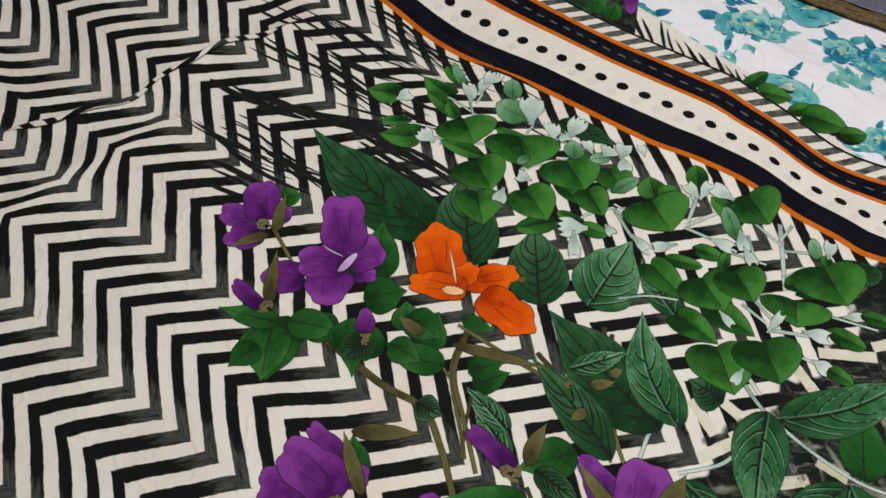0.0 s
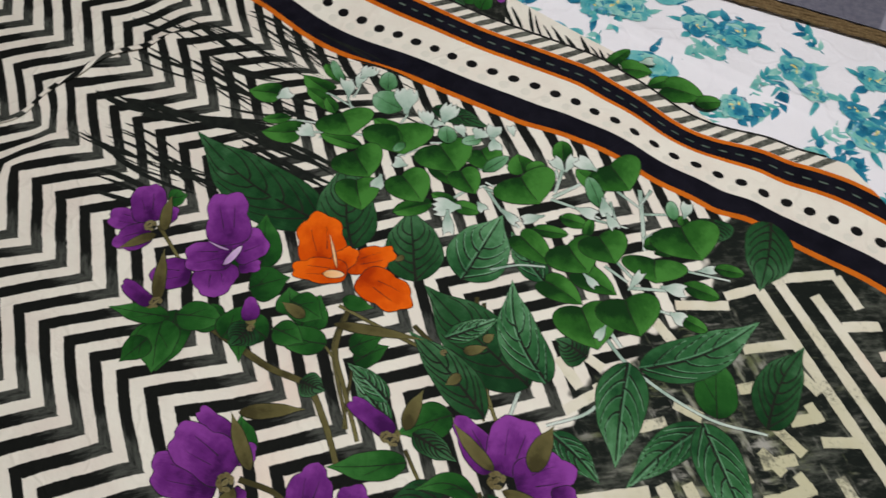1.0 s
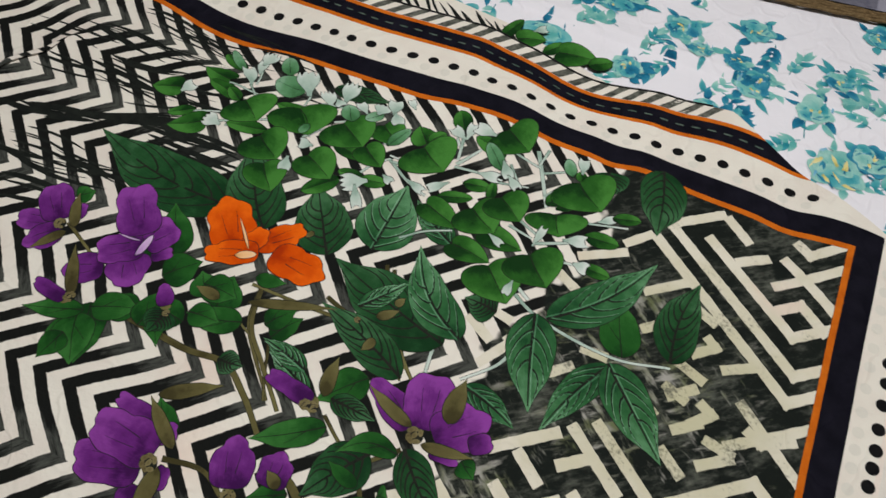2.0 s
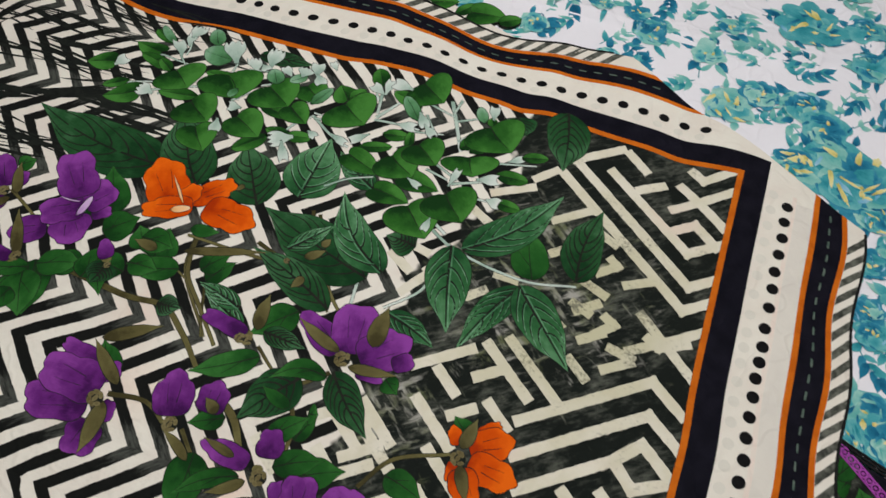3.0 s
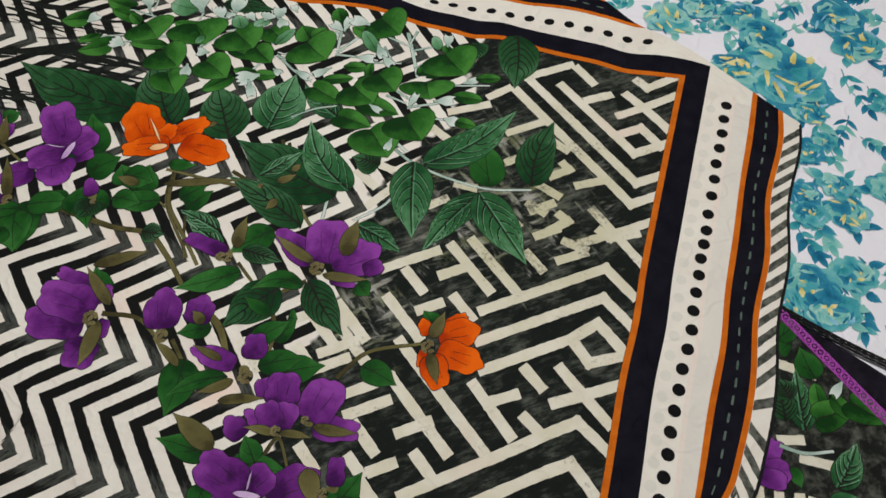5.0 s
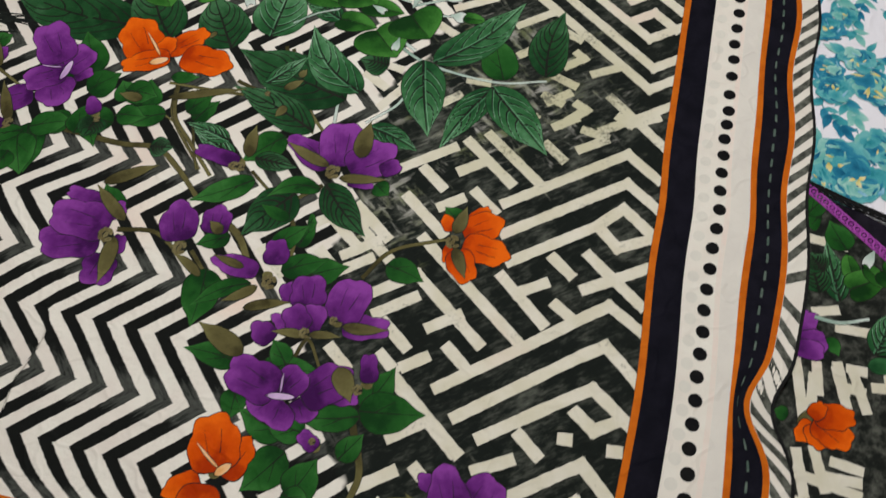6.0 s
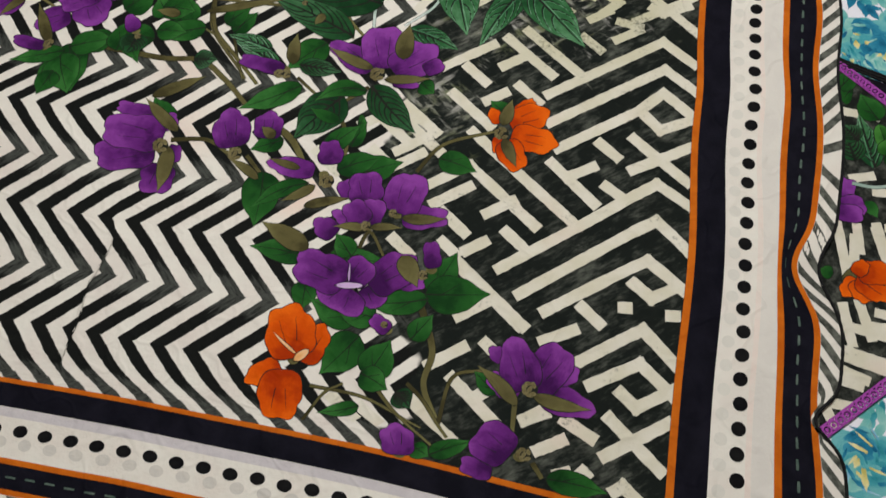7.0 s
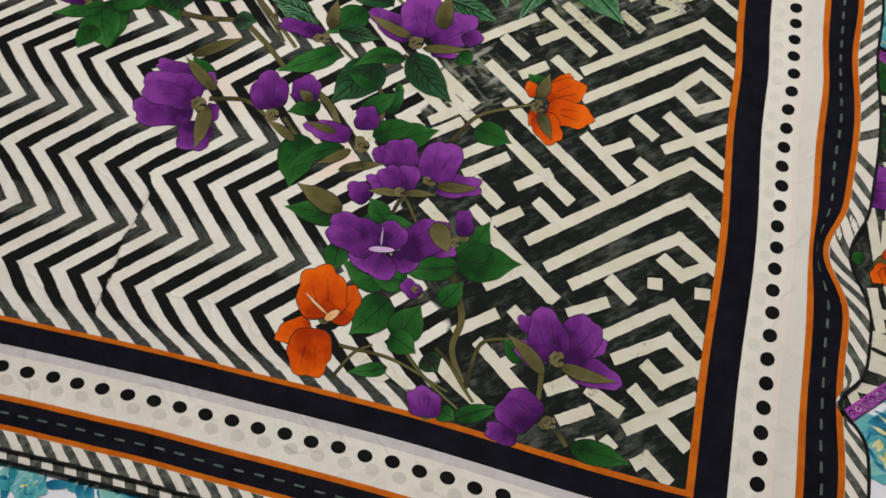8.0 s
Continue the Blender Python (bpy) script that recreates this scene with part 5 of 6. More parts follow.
leaf("deep", -0.229, 0.865, -0.211, 0.773, 0.0594)
leaf("deep", -0.29, 0.84, -0.279, 0.8, 0.0459)
leaf("vein", -0.344, 0.508, -0.279, 0.487, 0.0294)
leaf("deep", -0.654, 0.819, -0.579, 0.826, 0.0317)
leaf("leaf", -0.705, 0.507, -0.741, 0.571, 0.0411)
leaf("leaf", -0.702, 0.484, -0.671, 0.517, 0.0439)
leaf("leaf", -0.727, 0.485, -0.786, 0.518, 0.0267)
leaf("leaf", -0.626, 0.475, -0.628, 0.517, 0.0475)
leaf("leaf", -0.591, 0.473, -0.651, 0.457, 0.0319)
leaf("leaf", -0.642, 0.482, -0.665, 0.507, 0.0327)
leaf("leaf", -0.698, 0.44, -0.744, 0.423, 0.036)
leaf("leaf", -0.694, 0.458, -0.655, 0.409, 0.0261)
leaf("leaf", -0.648, 0.446, -0.703, 0.447, 0.0328)
leaf("leaf", -0.555, 0.47, -0.533, 0.505, 0.0254)
leaf("leaf", -0.605, 0.526, -0.57, 0.534, 0.0172)
leaf("leaf", -0.453, 0.409, -0.519, 0.365, 0.0297)
leaf("leaf", -0.438, 0.474, -0.477, 0.428, 0.0389)
leaf("vein", -0.488, 0.434, -0.55, 0.459, 0.0213)
leaf("deep", -0.463, 0.437, -0.411, 0.435, 0.0249)
leaf("deep", -0.401, 0.403, -0.445, 0.338, 0.051)
leaf("deep", -0.371, 0.422, -0.308, 0.367, 0.0383)
leaf("leaf", -0.375, 0.414, -0.433, 0.39, 0.0232, -0.15)
leaf("leaf", -0.398, 0.369, -0.435, 0.38, 0.0152)
leaf("leaf", -0.378, 0.338, -0.366, 0.372, 0.0196)
leaf("leaf", -0.456, 0.334, -0.491, 0.315, 0.0229)
leaf("leaf", -0.314, 0.435, -0.296, 0.423, 0.0222)
leaf("deep", -0.59, 0.426, -0.562, 0.429, 0.0277)
leaf("leaf", -0.747, 0.424, -0.715, 0.357, 0.0426)
leaf("leaf", -0.75, 0.401, -0.754, 0.356, 0.0267)
leaf("leaf", -0.589, 0.332, -0.622, 0.365, 0.029)
leaf("leaf", -0.468, 0.29, -0.461, 0.223, 0.0448)
leaf("leaf", -0.414, 0.285, -0.471, 0.244, 0.0202, -0.12)
leaf("leaf", -0.365, 0.3, -0.314, 0.328, 0.0358)
leaf("leaf", -0.386, 0.306, -0.339, 0.33, 0.0291)
leaf("leaf", -0.395, 0.198, -0.458, 0.2, 0.0279)
leaf("leaf", -0.371, 0.203, -0.306, 0.208, 0.0282)
leaf("leaf", -0.347, 0.207, -0.369, 0.23, 0.024)
leaf("leaf", -0.257, 0.181, -0.235, 0.23, 0.0317)
leaf("leaf", -0.26, 0.178, -0.193, 0.189, 0.0424)
leaf("leaf", -0.257, 0.173, -0.323, 0.158, 0.0277)
leaf("leaf", -0.388, 0.171, -0.385, 0.139, 0.0279)
leaf("leaf", -0.323, 0.14, -0.379, 0.152, 0.0362)
leaf("leaf", -0.306, 0.144, -0.35, 0.147, 0.0309)
leaf("leaf", -0.319, 0.122, -0.35, 0.076, 0.0408)
leaf("leaf", -0.303, 0.082, -0.286, 0.123, 0.0362)
leaf("leaf", -0.309, 0.084, -0.279, 0.072, 0.0269)
leaf("leaf", -0.266, 0.127, -0.248, 0.157, 0.0244)
leaf("leaf", -0.304, 0.051, -0.343, 0.033, 0.0183)
leaf("deep", -0.27, 0.071, -0.253, 0.058, 0.023)
leaf("leaf", -0.226, 0.006, -0.186, 0.035, 0.0214)
leaf("leaf", -0.112, 0.011, -0.053, 0.01, 0.025)
leaf("leaf", -0.169, 0.088, -0.196, 0.106, 0.0194)
leaf("leaf", -0.275, 0.339, -0.231, 0.329, 0.0301)
leaf("leaf", -0.206, 0.406, -0.229, 0.423, 0.0248)
leaf("leaf", -0.244, 0.011, -0.226, 0.004, 0.0225)
leaf("leaf", -0.376, 0.37, -0.366, 0.372, 0.0227)
leaf("leaf", -0.405, 0.328, -0.372, 0.367, 0.026)
leaf("leaf", -0.751, 0.408, -0.717, 0.354, 0.044)
leaf("leaf", -0.748, 0.382, -0.752, 0.347, 0.0284)
leaf("leaf", -0.748, 0.413, -0.809, 0.388, 0.024)
leaf("leaf", -0.743, 0.42, -0.696, 0.44, 0.037)
leaf("leaf", -0.686, 0.423, -0.682, 0.474, 0.0393)
leaf("deep", -0.671, 0.45, -0.673, 0.42, 0.0362)
leaf("leaf", -0.851, 0.529, -0.836, 0.545, 0.0255)
leaf("leaf", -0.654, 0.494, -0.611, 0.494, 0.036)
leaf("leaf", -0.567, 0.481, -0.544, 0.511, 0.0276)
leaf("vein", -0.502, 0.453, -0.561, 0.467, 0.0226)
leaf("leaf", -0.649, 0.459, -0.613, 0.462, 0.0292)
leaf("vein", -0.485, 0.543, -0.447, 0.592, 0.0232)

# trailing plant: stems, heart-shaped leaves, small leaves, pale buds
stem("mint", 0.0032, (-0.791, 0.677), (-0.745, 0.706), (-0.692, 0.728), (-0.646, 0.725))
stem("mint", 0.0027, (-0.804, 0.694), (-0.765, 0.710))
stem("mint", 0.0032, (-0.800, 0.751), (-0.779, 0.758), (-0.752, 0.755), (-0.712, 0.753))
stem("mint", 0.0036, (-0.630, 0.730), (-0.591, 0.736), (-0.578, 0.734))
stem("mint", 0.0032, (-0.654, 0.720), (-0.639, 0.743))
stem("mint", 0.0032, (-0.576, 0.681), (-0.558, 0.719), (-0.542, 0.738))
stem("mint", 0.0036, (-0.542, 0.737), (-0.509, 0.717), (-0.481, 0.707))
stem("mint", 0.0052, (-0.380, 0.830), (-0.361, 0.792), (-0.343, 0.753))
stem("mint", 0.0032, (-0.404, 0.811), (-0.369, 0.806))
stem("mint", 0.0032, (-0.368, 0.838), (-0.371, 0.811))
stem("mint", 0.0032, (-0.363, 0.800), (-0.335, 0.817))
stem("mint", 0.0032, (-0.350, 0.767), (-0.341, 0.783))
stem("mint", 0.0032, (-0.466, 0.760), (-0.436, 0.764), (-0.405, 0.766))
stem("mint", 0.0032, (-0.540, 0.734), (-0.510, 0.739), (-0.484, 0.745))
stem("mint", 0.0042, (-0.465, 0.764), (-0.443, 0.799))
stem("mint", 0.0042, (-0.473, 0.806), (-0.466, 0.770))
stem("mint", 0.0032, (-0.374, 0.711), (-0.343, 0.705))
stem("mint", 0.0032, (-0.366, 0.723), (-0.331, 0.709))
stem("mint", 0.0038, (-0.339, 0.700), (-0.298, 0.720))
stem("mint", 0.0032, (-0.307, 0.690), (-0.284, 0.694))
stem("mint", 0.0047, (-0.349, 0.648), (-0.318, 0.630))
stem("mint", 0.0027, (-0.291, 0.753), (-0.244, 0.767))
stem("mint", 0.0027, (-0.627, 0.790), (-0.659, 0.783))
stem("mint", 0.0032, (-0.552, 0.756), (-0.585, 0.759), (-0.626, 0.748))
stem("mint", 0.0027, (-0.499, 0.741), (-0.544, 0.742))
stem("mint", 0.0032, (-0.391, 0.690), (-0.418, 0.689))
stem("mint", 0.0025, (-0.753, 0.693), (-0.719, 0.719))
stem("mint", 0.0025, (-0.484, 0.641), (-0.460, 0.662), (-0.432, 0.676))
stem("mint", 0.0027, (-0.404, 0.793), (-0.380, 0.765))
stem("mint", 0.0027, (-0.677, 0.787), (-0.677, 0.762))
stem("mint", 0.0027, (-0.758, 0.768), (-0.738, 0.748))
stem("mint", 0.0027, (-0.756, 0.816), (-0.751, 0.771))
stem("mint", 0.0032, (-0.611, 0.772), (-0.631, 0.759))
stem("mint", 0.0027, (-0.413, 0.760), (-0.372, 0.771))
leaf("round", -0.837, 0.722, -0.869, 0.710, 0.0269)
leaf("round", -0.802, 0.698, -0.828, 0.680, 0.0167)
leaf("round", -0.779, 0.687, -0.815, 0.665, 0.0269)
leaf("round", -0.785, 0.763, -0.823, 0.771, 0.0328)
leaf("round", -0.778, 0.798, -0.811, 0.823, 0.0259)
leaf("round", -0.757, 0.739, -0.808, 0.749, 0.0233)
leaf("round", -0.756, 0.735, -0.778, 0.748, 0.0185)
leaf("round", -0.703, 0.708, -0.752, 0.698, 0.0211)
leaf("round", -0.586, 0.683, -0.617, 0.650, 0.0254)
leaf("round", -0.613, 0.729, -0.572, 0.723, 0.0202)
leaf("round", -0.562, 0.698, -0.590, 0.695, 0.0167)
leaf("round", -0.560, 0.695, -0.531, 0.703, 0.0198)
leaf("round", -0.478, 0.817, -0.492, 0.842, 0.0259)
leaf("round", -0.511, 0.777, -0.528, 0.799, 0.0280)
leaf("round", -0.508, 0.782, -0.496, 0.801, 0.0198)
leaf("round", -0.418, 0.800, -0.457, 0.811, 0.0233)
leaf("round", -0.476, 0.698, -0.430, 0.683, 0.0298)
leaf("round", -0.465, 0.714, -0.429, 0.727, 0.0176)
leaf("round", -0.444, 0.744, -0.415, 0.750, 0.0199)
leaf("round", -0.409, 0.735, -0.413, 0.760, 0.0133)
leaf("round", -0.315, 0.811, -0.323, 0.822, 0.0152)
leaf("round", -0.343, 0.759, -0.328, 0.784, 0.0205)
leaf("round", -0.329, 0.758, -0.305, 0.782, 0.0166)
leaf("round", -0.263, 0.774, -0.234, 0.783, 0.0169)
leaf("round", -0.425, 0.660, -0.380, 0.655, 0.0276)
leaf("round", -0.398, 0.690, -0.352, 0.685, 0.0268)
leaf("round", -0.285, 0.736, -0.248, 0.740, 0.0224)
leaf("round", -0.274, 0.696, -0.245, 0.696, 0.0181)
leaf("round", -0.646, 0.755, -0.708, 0.752, 0.0259)
leaf("round", -0.748, 0.738, -0.721, 0.718, 0.0633)
leaf("round", -0.681, 0.760, -0.652, 0.729, 0.0737)
leaf("round", -0.704, 0.698, -0.671, 0.678, 0.0551)
leaf("round", -0.679, 0.664, -0.654, 0.635, 0.0453)
leaf("round", -0.636, 0.699, -0.597, 0.681, 0.0448)
leaf("round", -0.620, 0.763, -0.584, 0.741, 0.0621)
leaf("round", -0.572, 0.784, -0.544, 0.764, 0.0392)
leaf("round", -0.578, 0.741, -0.549, 0.723, 0.0327)
leaf("round", -0.512, 0.770, -0.478, 0.749, 0.0647)
leaf("round", -0.426, 0.838, -0.393, 0.823, 0.0639)
leaf("round", -0.423, 0.715, -0.389, 0.695, 0.0537)
leaf("round", -0.397, 0.743, -0.367, 0.722, 0.0476)
leaf("round", -0.319, 0.807, -0.284, 0.779, 0.0719)
leaf("round", -0.328, 0.748, -0.317, 0.723, 0.0616)
leaf("round", -0.376, 0.651, -0.342, 0.618, 0.0577)
leaf("round", -0.338, 0.684, -0.308, 0.655, 0.0603)
leaf("pale", -0.778, 0.798, -0.807, 0.836, 0.0148)
leaf("pale", -0.691, 0.792, -0.730, 0.794, 0.0514)
leaf("pale", -0.719, 0.817, -0.735, 0.847, 0.0245)
leaf("pale", -0.613, 0.773, -0.626, 0.797, 0.0259)
leaf("pale", -0.413, 0.782, -0.440, 0.808, 0.0209)
leaf("pale", -0.330, 0.813, -0.342, 0.835, 0.0160)
leaf("pale", -0.658, 0.740, -0.661, 0.725, 0.0119)
leaf("pale", -0.553, 0.758, -0.538, 0.791, 0.0180)
leaf("pale", -0.581, 0.801, -0.597, 0.783, 0.0175)
leaf("mint", -0.833, 0.716, -0.824, 0.735, 0.0193)
leaf("mint", -0.759, 0.691, -0.783, 0.694, 0.0208)
leaf("mint", -0.756, 0.767, -0.776, 0.809, 0.0183)
leaf("mint", -0.757, 0.797, -0.761, 0.833, 0.0133)
leaf("mint", -0.759, 0.820, -0.756, 0.849, 0.0213)
leaf("mint", -0.679, 0.787, -0.701, 0.836, 0.0306)
leaf("mint", -0.647, 0.783, -0.660, 0.809, 0.0211)
leaf("mint", -0.632, 0.797, -0.634, 0.841, 0.0225)
leaf("mint", -0.644, 0.800, -0.633, 0.791, 0.0161)
leaf("mint", -0.599, 0.793, -0.615, 0.809, 0.0147)
leaf("mint", -0.586, 0.798, -0.584, 0.819, 0.0212)
leaf("mint", -0.568, 0.807, -0.575, 0.834, 0.0190)
leaf("mint", -0.568, 0.811, -0.554, 0.792, 0.0174)
leaf("mint", -0.637, 0.714, -0.656, 0.711, 0.0157)
leaf("mint", -0.658, 0.687, -0.652, 0.664, 0.0161)
leaf("mint", -0.553, 0.697, -0.581, 0.679, 0.0260)
leaf("mint", -0.564, 0.685, -0.546, 0.655, 0.0130)
leaf("mint", -0.469, 0.802, -0.492, 0.814, 0.0147)
leaf("mint", -0.468, 0.802, -0.468, 0.830, 0.0132)
leaf("mint", -0.436, 0.822, -0.466, 0.825, 0.0187)
leaf("mint", -0.319, 0.820, -0.324, 0.845, 0.0139)
leaf("mint", -0.280, 0.760, -0.262, 0.773, 0.0111)
leaf("mint", -0.309, 0.719, -0.281, 0.729, 0.0166)
leaf("mint", -0.288, 0.695, -0.269, 0.694, 0.0166)
leaf("mint", -0.343, 0.645, -0.345, 0.623, 0.0101)
leaf("mint", -0.463, 0.736, -0.485, 0.715, 0.0129)
leaf("mint", -0.436, 0.764, -0.408, 0.767, 0.0148)
leaf("mint", -0.414, 0.793, -0.397, 0.771, 0.0150)
leaf("mint", -0.401, 0.776, -0.382, 0.762, 0.0130)
leaf("mint", -0.539, 0.713, -0.525, 0.706, 0.0114)
leaf("mint", -0.510, 0.719, -0.484, 0.710, 0.0115)
leaf("mint", -0.339, 0.696, -0.334, 0.728, 0.0093)
leaf("mint", -0.547, 0.828, -0.559, 0.843, 0.0098)
leaf("mint", -0.480, 0.802, -0.474, 0.787, 0.0064)
leaf("mint", -0.391, 0.690, -0.370, 0.681, 0.0096)

# flowers
bloom = flower("purple", -0.844, 0.490)
petal(bloom, "purple", -0.845, 0.491, -0.894, 0.477, 0.0310)
petal(bloom, "purple", -0.836, 0.502, -0.837, 0.524, 0.0213)
petal(bloom, "purple", -0.849, 0.493, -0.885, 0.533, 0.0402)
petal(bloom, "purple", -0.840, 0.483, -0.862, 0.450, 0.0332)
bloom = flower("purple", -0.744, 0.508)
petal(bloom, "purple", -0.768, 0.466, -0.802, 0.442, 0.0394)
petal(bloom, "purple", -0.729, 0.499, -0.708, 0.513, 0.0174)
petal(bloom, "purple", -0.745, 0.507, -0.725, 0.547, 0.0450)
petal(bloom, "purple", -0.752, 0.488, -0.728, 0.459, 0.0522)
petal(bloom, "purple", -0.746, 0.509, -0.786, 0.476, 0.0391)
petal(bloom, "purple", -0.754, 0.516, -0.798, 0.572, 0.0512)
stamen(bloom, "bar", -0.745, 0.494, -0.741, 0.521, 0.0090)
stamen(bloom, "line", -0.751, 0.510, -0.779, 0.507, 0.0020)
bloom = flower("purple", -0.775, 0.414)
petal(bloom, "purple", -0.775, 0.414, -0.820, 0.419, 0.0167)
bloom = flower("purple", -0.675, 0.454)
petal(bloom, "purple", -0.675, 0.454, -0.693, 0.475, 0.0179)
bloom = flower("orange", -0.628, 0.544)
petal(bloom, "orange", -0.628, 0.561, -0.587, 0.604, 0.0306)
petal(bloom, "orange", -0.605, 0.560, -0.539, 0.557, 0.0421)
petal(bloom, "orange", -0.646, 0.549, -0.692, 0.602, 0.0549)
petal(bloom, "orange", -0.634, 0.553, -0.629, 0.585, 0.0245)
petal(bloom, "orange", -0.620, 0.555, -0.676, 0.528, 0.0313)
stamen(bloom, "bar", -0.640, 0.541, -0.621, 0.551, 0.0106)
stamen(bloom, "line", -0.632, 0.554, -0.665, 0.587, 0.0028)
bloom = flower("purple", -0.367, 0.446)
petal(bloom, "purple", -0.375, 0.446, -0.431, 0.474, 0.0324)
petal(bloom, "purple", -0.362, 0.448, -0.376, 0.509, 0.0528)
petal(bloom, "purple", -0.349, 0.444, -0.306, 0.486, 0.0501)
petal(bloom, "purple", -0.313, 0.451, -0.293, 0.466, 0.0207)
petal(bloom, "purple", -0.347, 0.430, -0.316, 0.432, 0.0137)
bloom = flower("purple", -0.478, 0.427)
petal(bloom, "purple", -0.480, 0.426, -0.536, 0.434, 0.0210)
bloom = flower("purple", -0.399, 0.298)
petal(bloom, "purple", -0.411, 0.300, -0.465, 0.303, 0.0238)
petal(bloom, "purple", -0.395, 0.312, -0.402, 0.342, 0.0303)
bloom = flower("orange", -0.208, 0.383)
petal(bloom, "orange", -0.216, 0.395, -0.227, 0.413, 0.0144)
petal(bloom, "orange", -0.198, 0.413, -0.180, 0.432, 0.0143)
petal(bloom, "orange", -0.212, 0.378, -0.212, 0.356, 0.0142)
petal(bloom, "orange", -0.203, 0.396, -0.162, 0.420, 0.0350)
petal(bloom, "orange", -0.199, 0.382, -0.147, 0.378, 0.0341)
petal(bloom, "orange", -0.205, 0.373, -0.184, 0.339, 0.0306)
bloom = flower("purple", -0.595, 0.307)
petal(bloom, "purple", -0.606, 0.337, -0.657, 0.349, 0.0203)
petal(bloom, "purple", -0.608, 0.332, -0.585, 0.341, 0.0256)
petal(bloom, "purple", -0.585, 0.297, -0.568, 0.297, 0.0256)
petal(bloom, "purple", -0.587, 0.282, -0.588, 0.244, 0.0426)
petal(bloom, "purple", -0.600, 0.298, -0.662, 0.280, 0.0444)
petal(bloom, "purple", -0.595, 0.316, -0.662, 0.318, 0.0467)
bloom = flower("purple", -0.509, 0.312)
petal(bloom, "purple", -0.476, 0.332, -0.479, 0.367, 0.0361)
petal(bloom, "purple", -0.511, 0.315, -0.528, 0.362, 0.0454)
bloom = flower("purple", -0.308, 0.263)
petal(bloom, "purple", -0.363, 0.275, -0.376, 0.295, 0.0221)
petal(bloom, "purple", -0.302, 0.260, -0.252, 0.269, 0.0277)
petal(bloom, "purple", -0.308, 0.265, -0.298, 0.316, 0.0489)
petal(bloom, "purple", -0.344, 0.272, -0.354, 0.309, 0.0435)
bloom = flower("purple", -0.336, 0.244)
petal(bloom, "purple", -0.370, 0.228, -0.395, 0.242, 0.0259)
petal(bloom, "purple", -0.345, 0.244, -0.378, 0.255, 0.0192)
petal(bloom, "purple", -0.339, 0.247, -0.333, 0.278, 0.0320)
petal(bloom, "purple", -0.342, 0.246, -0.363, 0.270, 0.0311)
bloom = flower("purple", -0.340, 0.174)
petal(bloom, "purple", -0.292, 0.186, -0.263, 0.189, 0.0172)
petal(bloom, "purple", -0.322, 0.177, -0.305, 0.158, 0.0379)
petal(bloom, "purple", -0.342, 0.172, -0.354, 0.145, 0.0596)
petal(bloom, "purple", -0.320, 0.177, -0.279, 0.215, 0.0411)
petal(bloom, "purple", -0.343, 0.177, -0.327, 0.206, 0.0366)
petal(bloom, "purple", -0.347, 0.177, -0.405, 0.194, 0.0438)
stamen(bloom, "bar", -0.354, 0.172, -0.328, 0.176, 0.0070)
stamen(bloom, "line", -0.343, 0.178, -0.346, 0.199, 0.0022)
bloom = flower("purple", -0.259, 0.206)
petal(bloom, "purple", -0.257, 0.208, -0.266, 0.238, 0.0193)
bloom = flower("purple", -0.292, 0.133)
petal(bloom, "purple", -0.290, 0.132, -0.311, 0.144, 0.0168)
bloom = flower("orange", -0.380, 0.086)
petal(bloom, "orange", -0.393, 0.079, -0.422, 0.056, 0.0231)
petal(bloom, "orange", -0.388, 0.074, -0.380, 0.011, 0.0438)
petal(bloom, "orange", -0.370, 0.085, -0.358, 0.127, 0.0311)
petal(bloom, "orange", -0.379, 0.088, -0.402, 0.141, 0.0553)
stamen(bloom, "bar", -0.378, 0.086, -0.367, 0.098, 0.0090)
stamen(bloom, "line", -0.378, 0.092, -0.408, 0.111, 0.0028)
bloom = flower("purple", -0.137, 0.094)
petal(bloom, "purple", -0.150, 0.088, -0.181, 0.104, 0.0219)
petal(bloom, "purple", -0.168, 0.122, -0.184, 0.132, 0.0173)
petal(bloom, "purple", -0.127, 0.095, -0.075, 0.086, 0.0295)
petal(bloom, "purple", -0.113, 0.111, -0.094, 0.125, 0.0214)
petal(bloom, "purple", -0.136, 0.097, -0.109, 0.146, 0.0405)
petal(bloom, "purple", -0.143, 0.095, -0.163, 0.145, 0.0400)
bloom = flower("purple", -0.140, 0.027)
petal(bloom, "purple", -0.164, 0.005, -0.195, 0.005, 0.0248)
petal(bloom, "purple", -0.149, 0.027, -0.186, 0.045, 0.0522)
bloom = flower("purple", -0.255, -0.001)
petal(bloom, "purple", -0.255, -0.002, -0.264, 0.037, 0.0337)

# olive sepals
leaf("olive", -0.828, 0.491, -0.850, 0.535, 0.0159)
leaf("olive", -0.832, 0.483, -0.854, 0.448, 0.0148)
leaf("olive", -0.771, 0.421, -0.811, 0.474, 0.0169)
leaf("olive", -0.375, 0.446, -0.434, 0.468, 0.0164)
leaf("olive", -0.358, 0.433, -0.303, 0.442, 0.0147)
leaf("olive", -0.471, 0.436, -0.477, 0.482, 0.0201)
leaf("olive", -0.211, 0.393, -0.205, 0.429, 0.0181)
leaf("olive", -0.207, 0.376, -0.188, 0.342, 0.0160)
leaf("olive", -0.581, 0.326, -0.631, 0.362, 0.0175)
leaf("olive", -0.585, 0.305, -0.582, 0.247, 0.0218)
leaf("olive", -0.467, 0.335, -0.485, 0.346, 0.0154)
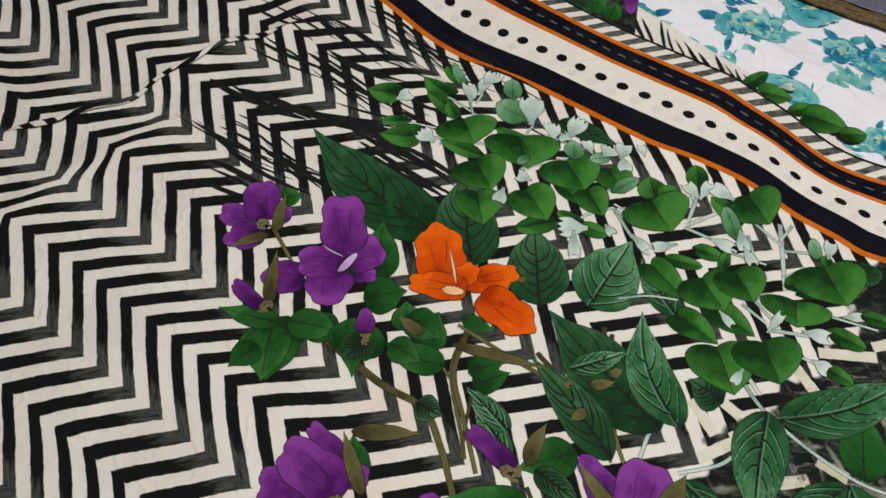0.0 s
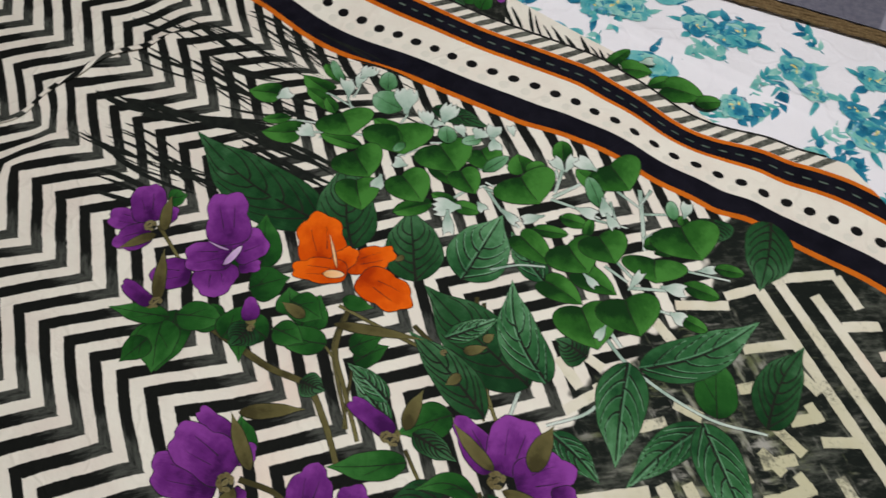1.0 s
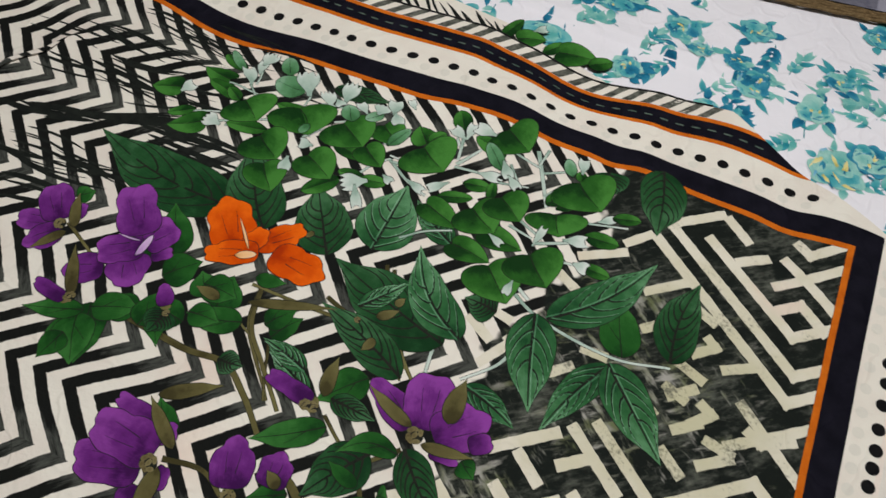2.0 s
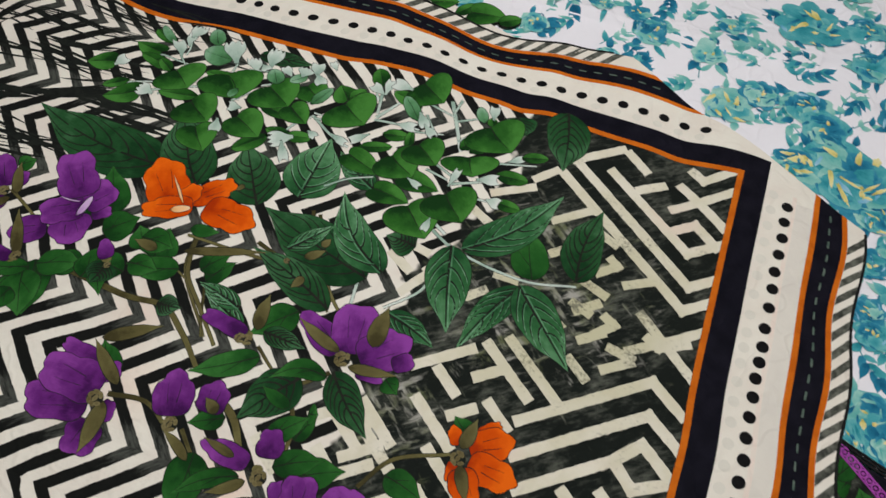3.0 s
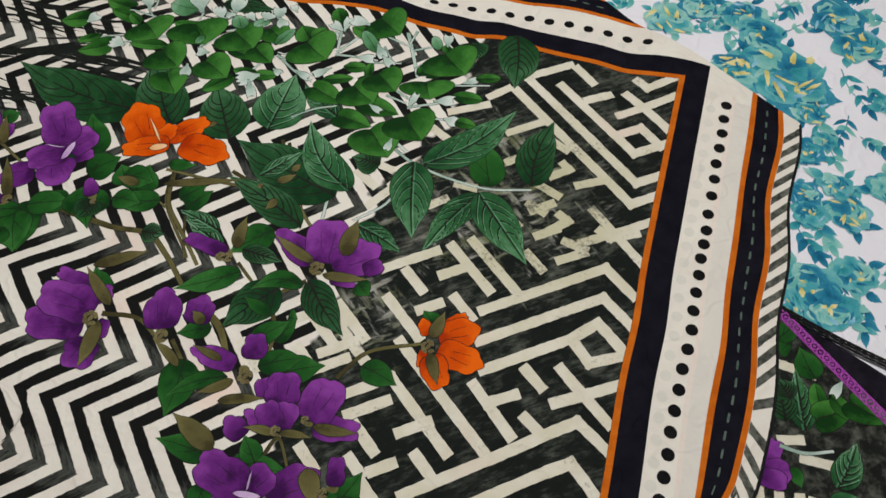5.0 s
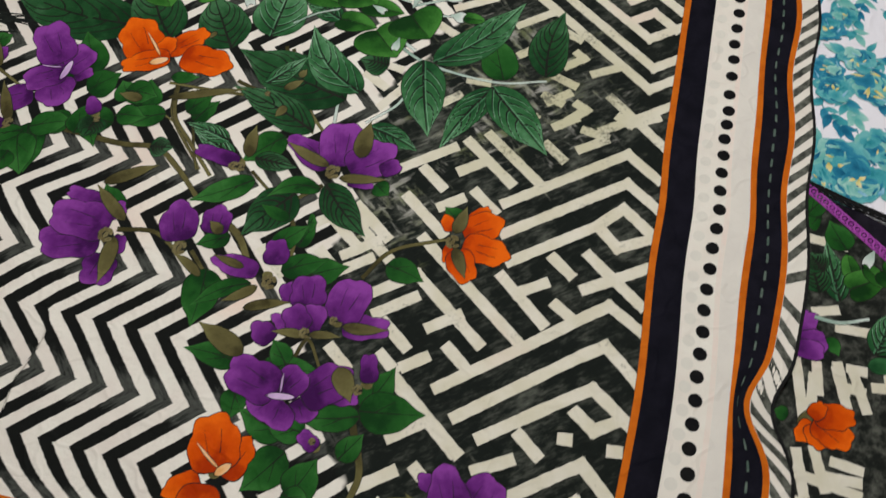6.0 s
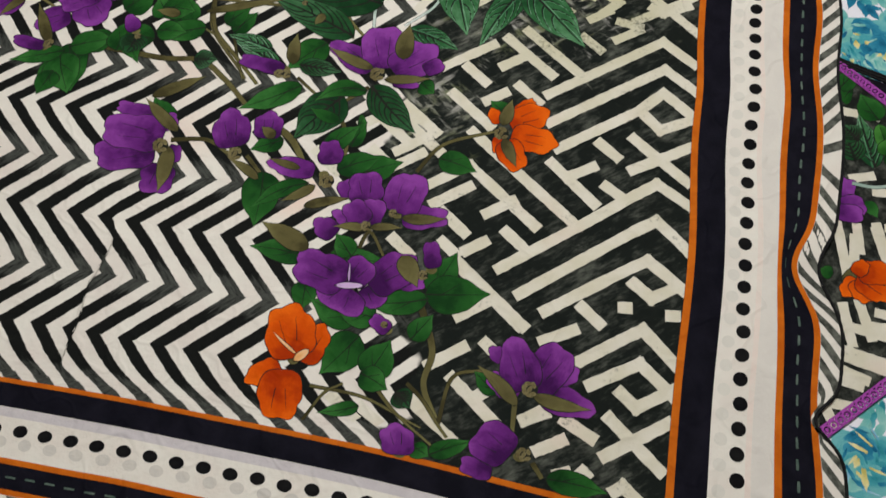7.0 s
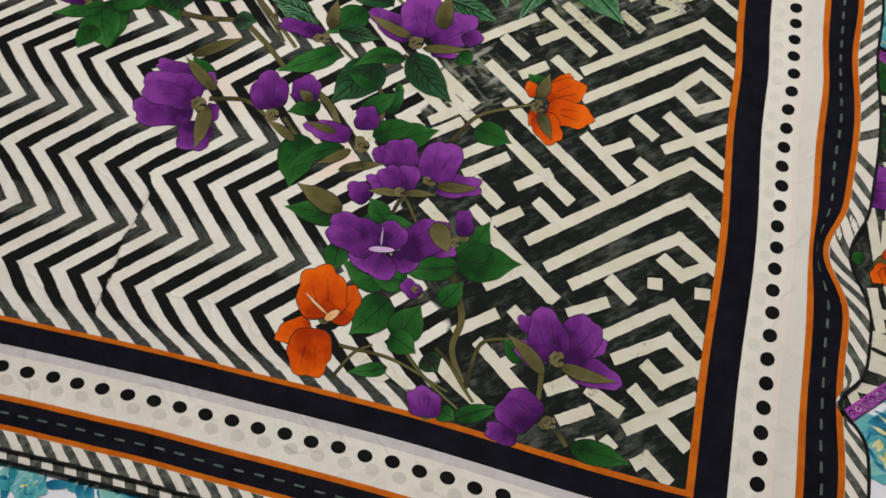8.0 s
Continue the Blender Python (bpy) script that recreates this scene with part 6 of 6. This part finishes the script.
leaf("olive", -0.302, 0.260, -0.253, 0.267, 0.0146)
leaf("olive", -0.334, 0.243, -0.299, 0.248, 0.0107)
leaf("olive", -0.338, 0.241, -0.374, 0.238, 0.0114)
leaf("olive", -0.149, 0.079, -0.194, 0.112, 0.0169)
leaf("olive", -0.135, 0.091, -0.077, 0.087, 0.0161)
leaf("olive", -0.342, 0.464, -0.343, 0.516, 0.0269)
leaf("olive", -0.625, 0.366, -0.568, 0.403, 0.0191)
leaf("olive", -0.597, 0.496, -0.504, 0.53, 0.0137)
leaf("olive", -0.452, 0.516, -0.46, 0.498, 0.0133)
leaf("olive", -0.462, 0.54, -0.442, 0.558, 0.0135)
leaf("olive", -0.395, 0.207, -0.453, 0.23, 0.0277)
leaf("olive", -0.293, 0.216, -0.27, 0.184, 0.0264)
leaf("olive", -0.412, 0.256, -0.364, 0.274, 0.0139)
leaf("olive", -0.406, 0.283, -0.439, 0.258, 0.0142)
leaf("olive", -0.428, 0.301, -0.467, 0.308, 0.0108)
leaf("olive", -0.472, 0.28, -0.512, 0.3, 0.0125)
leaf("olive", -0.629, 0.486, -0.661, 0.488, 0.0157)
leaf("olive", -0.576, 0.605, -0.582, 0.594, 0.0085)
leaf("olive", -0.449, 0.561, -0.443, 0.574, 0.0116)

# seed heads
seed_head(-0.139, 0.097, 0.0149)
seed_head(-0.211, 0.382, 0.0157)
seed_head(-0.339, 0.244, 0.011)
seed_head(-0.313, 0.264, 0.0088)
seed_head(-0.595, 0.305, 0.017)
seed_head(-0.395, 0.291, 0.0165)
seed_head(-0.507, 0.307, 0.0157)
seed_head(-0.368, 0.439, 0.0175)
seed_head(-0.267, 0.198, 0.0107)
seed_head(-0.136, 0.031, 0.0144)
seed_head(-0.476, 0.421, 0.0125)
seed_head(-0.845, 0.489, 0.0136)
seed_head(-0.772, 0.419, 0.0129)
seed_head(-0.669, 0.447, 0.0078)
seed_head(-0.484, 0.42, 0.0115)
seed_head(-0.479, 0.528, 0.007)
seed_head(-0.296, 0.138, 0.0071)
# ==== print ends ====
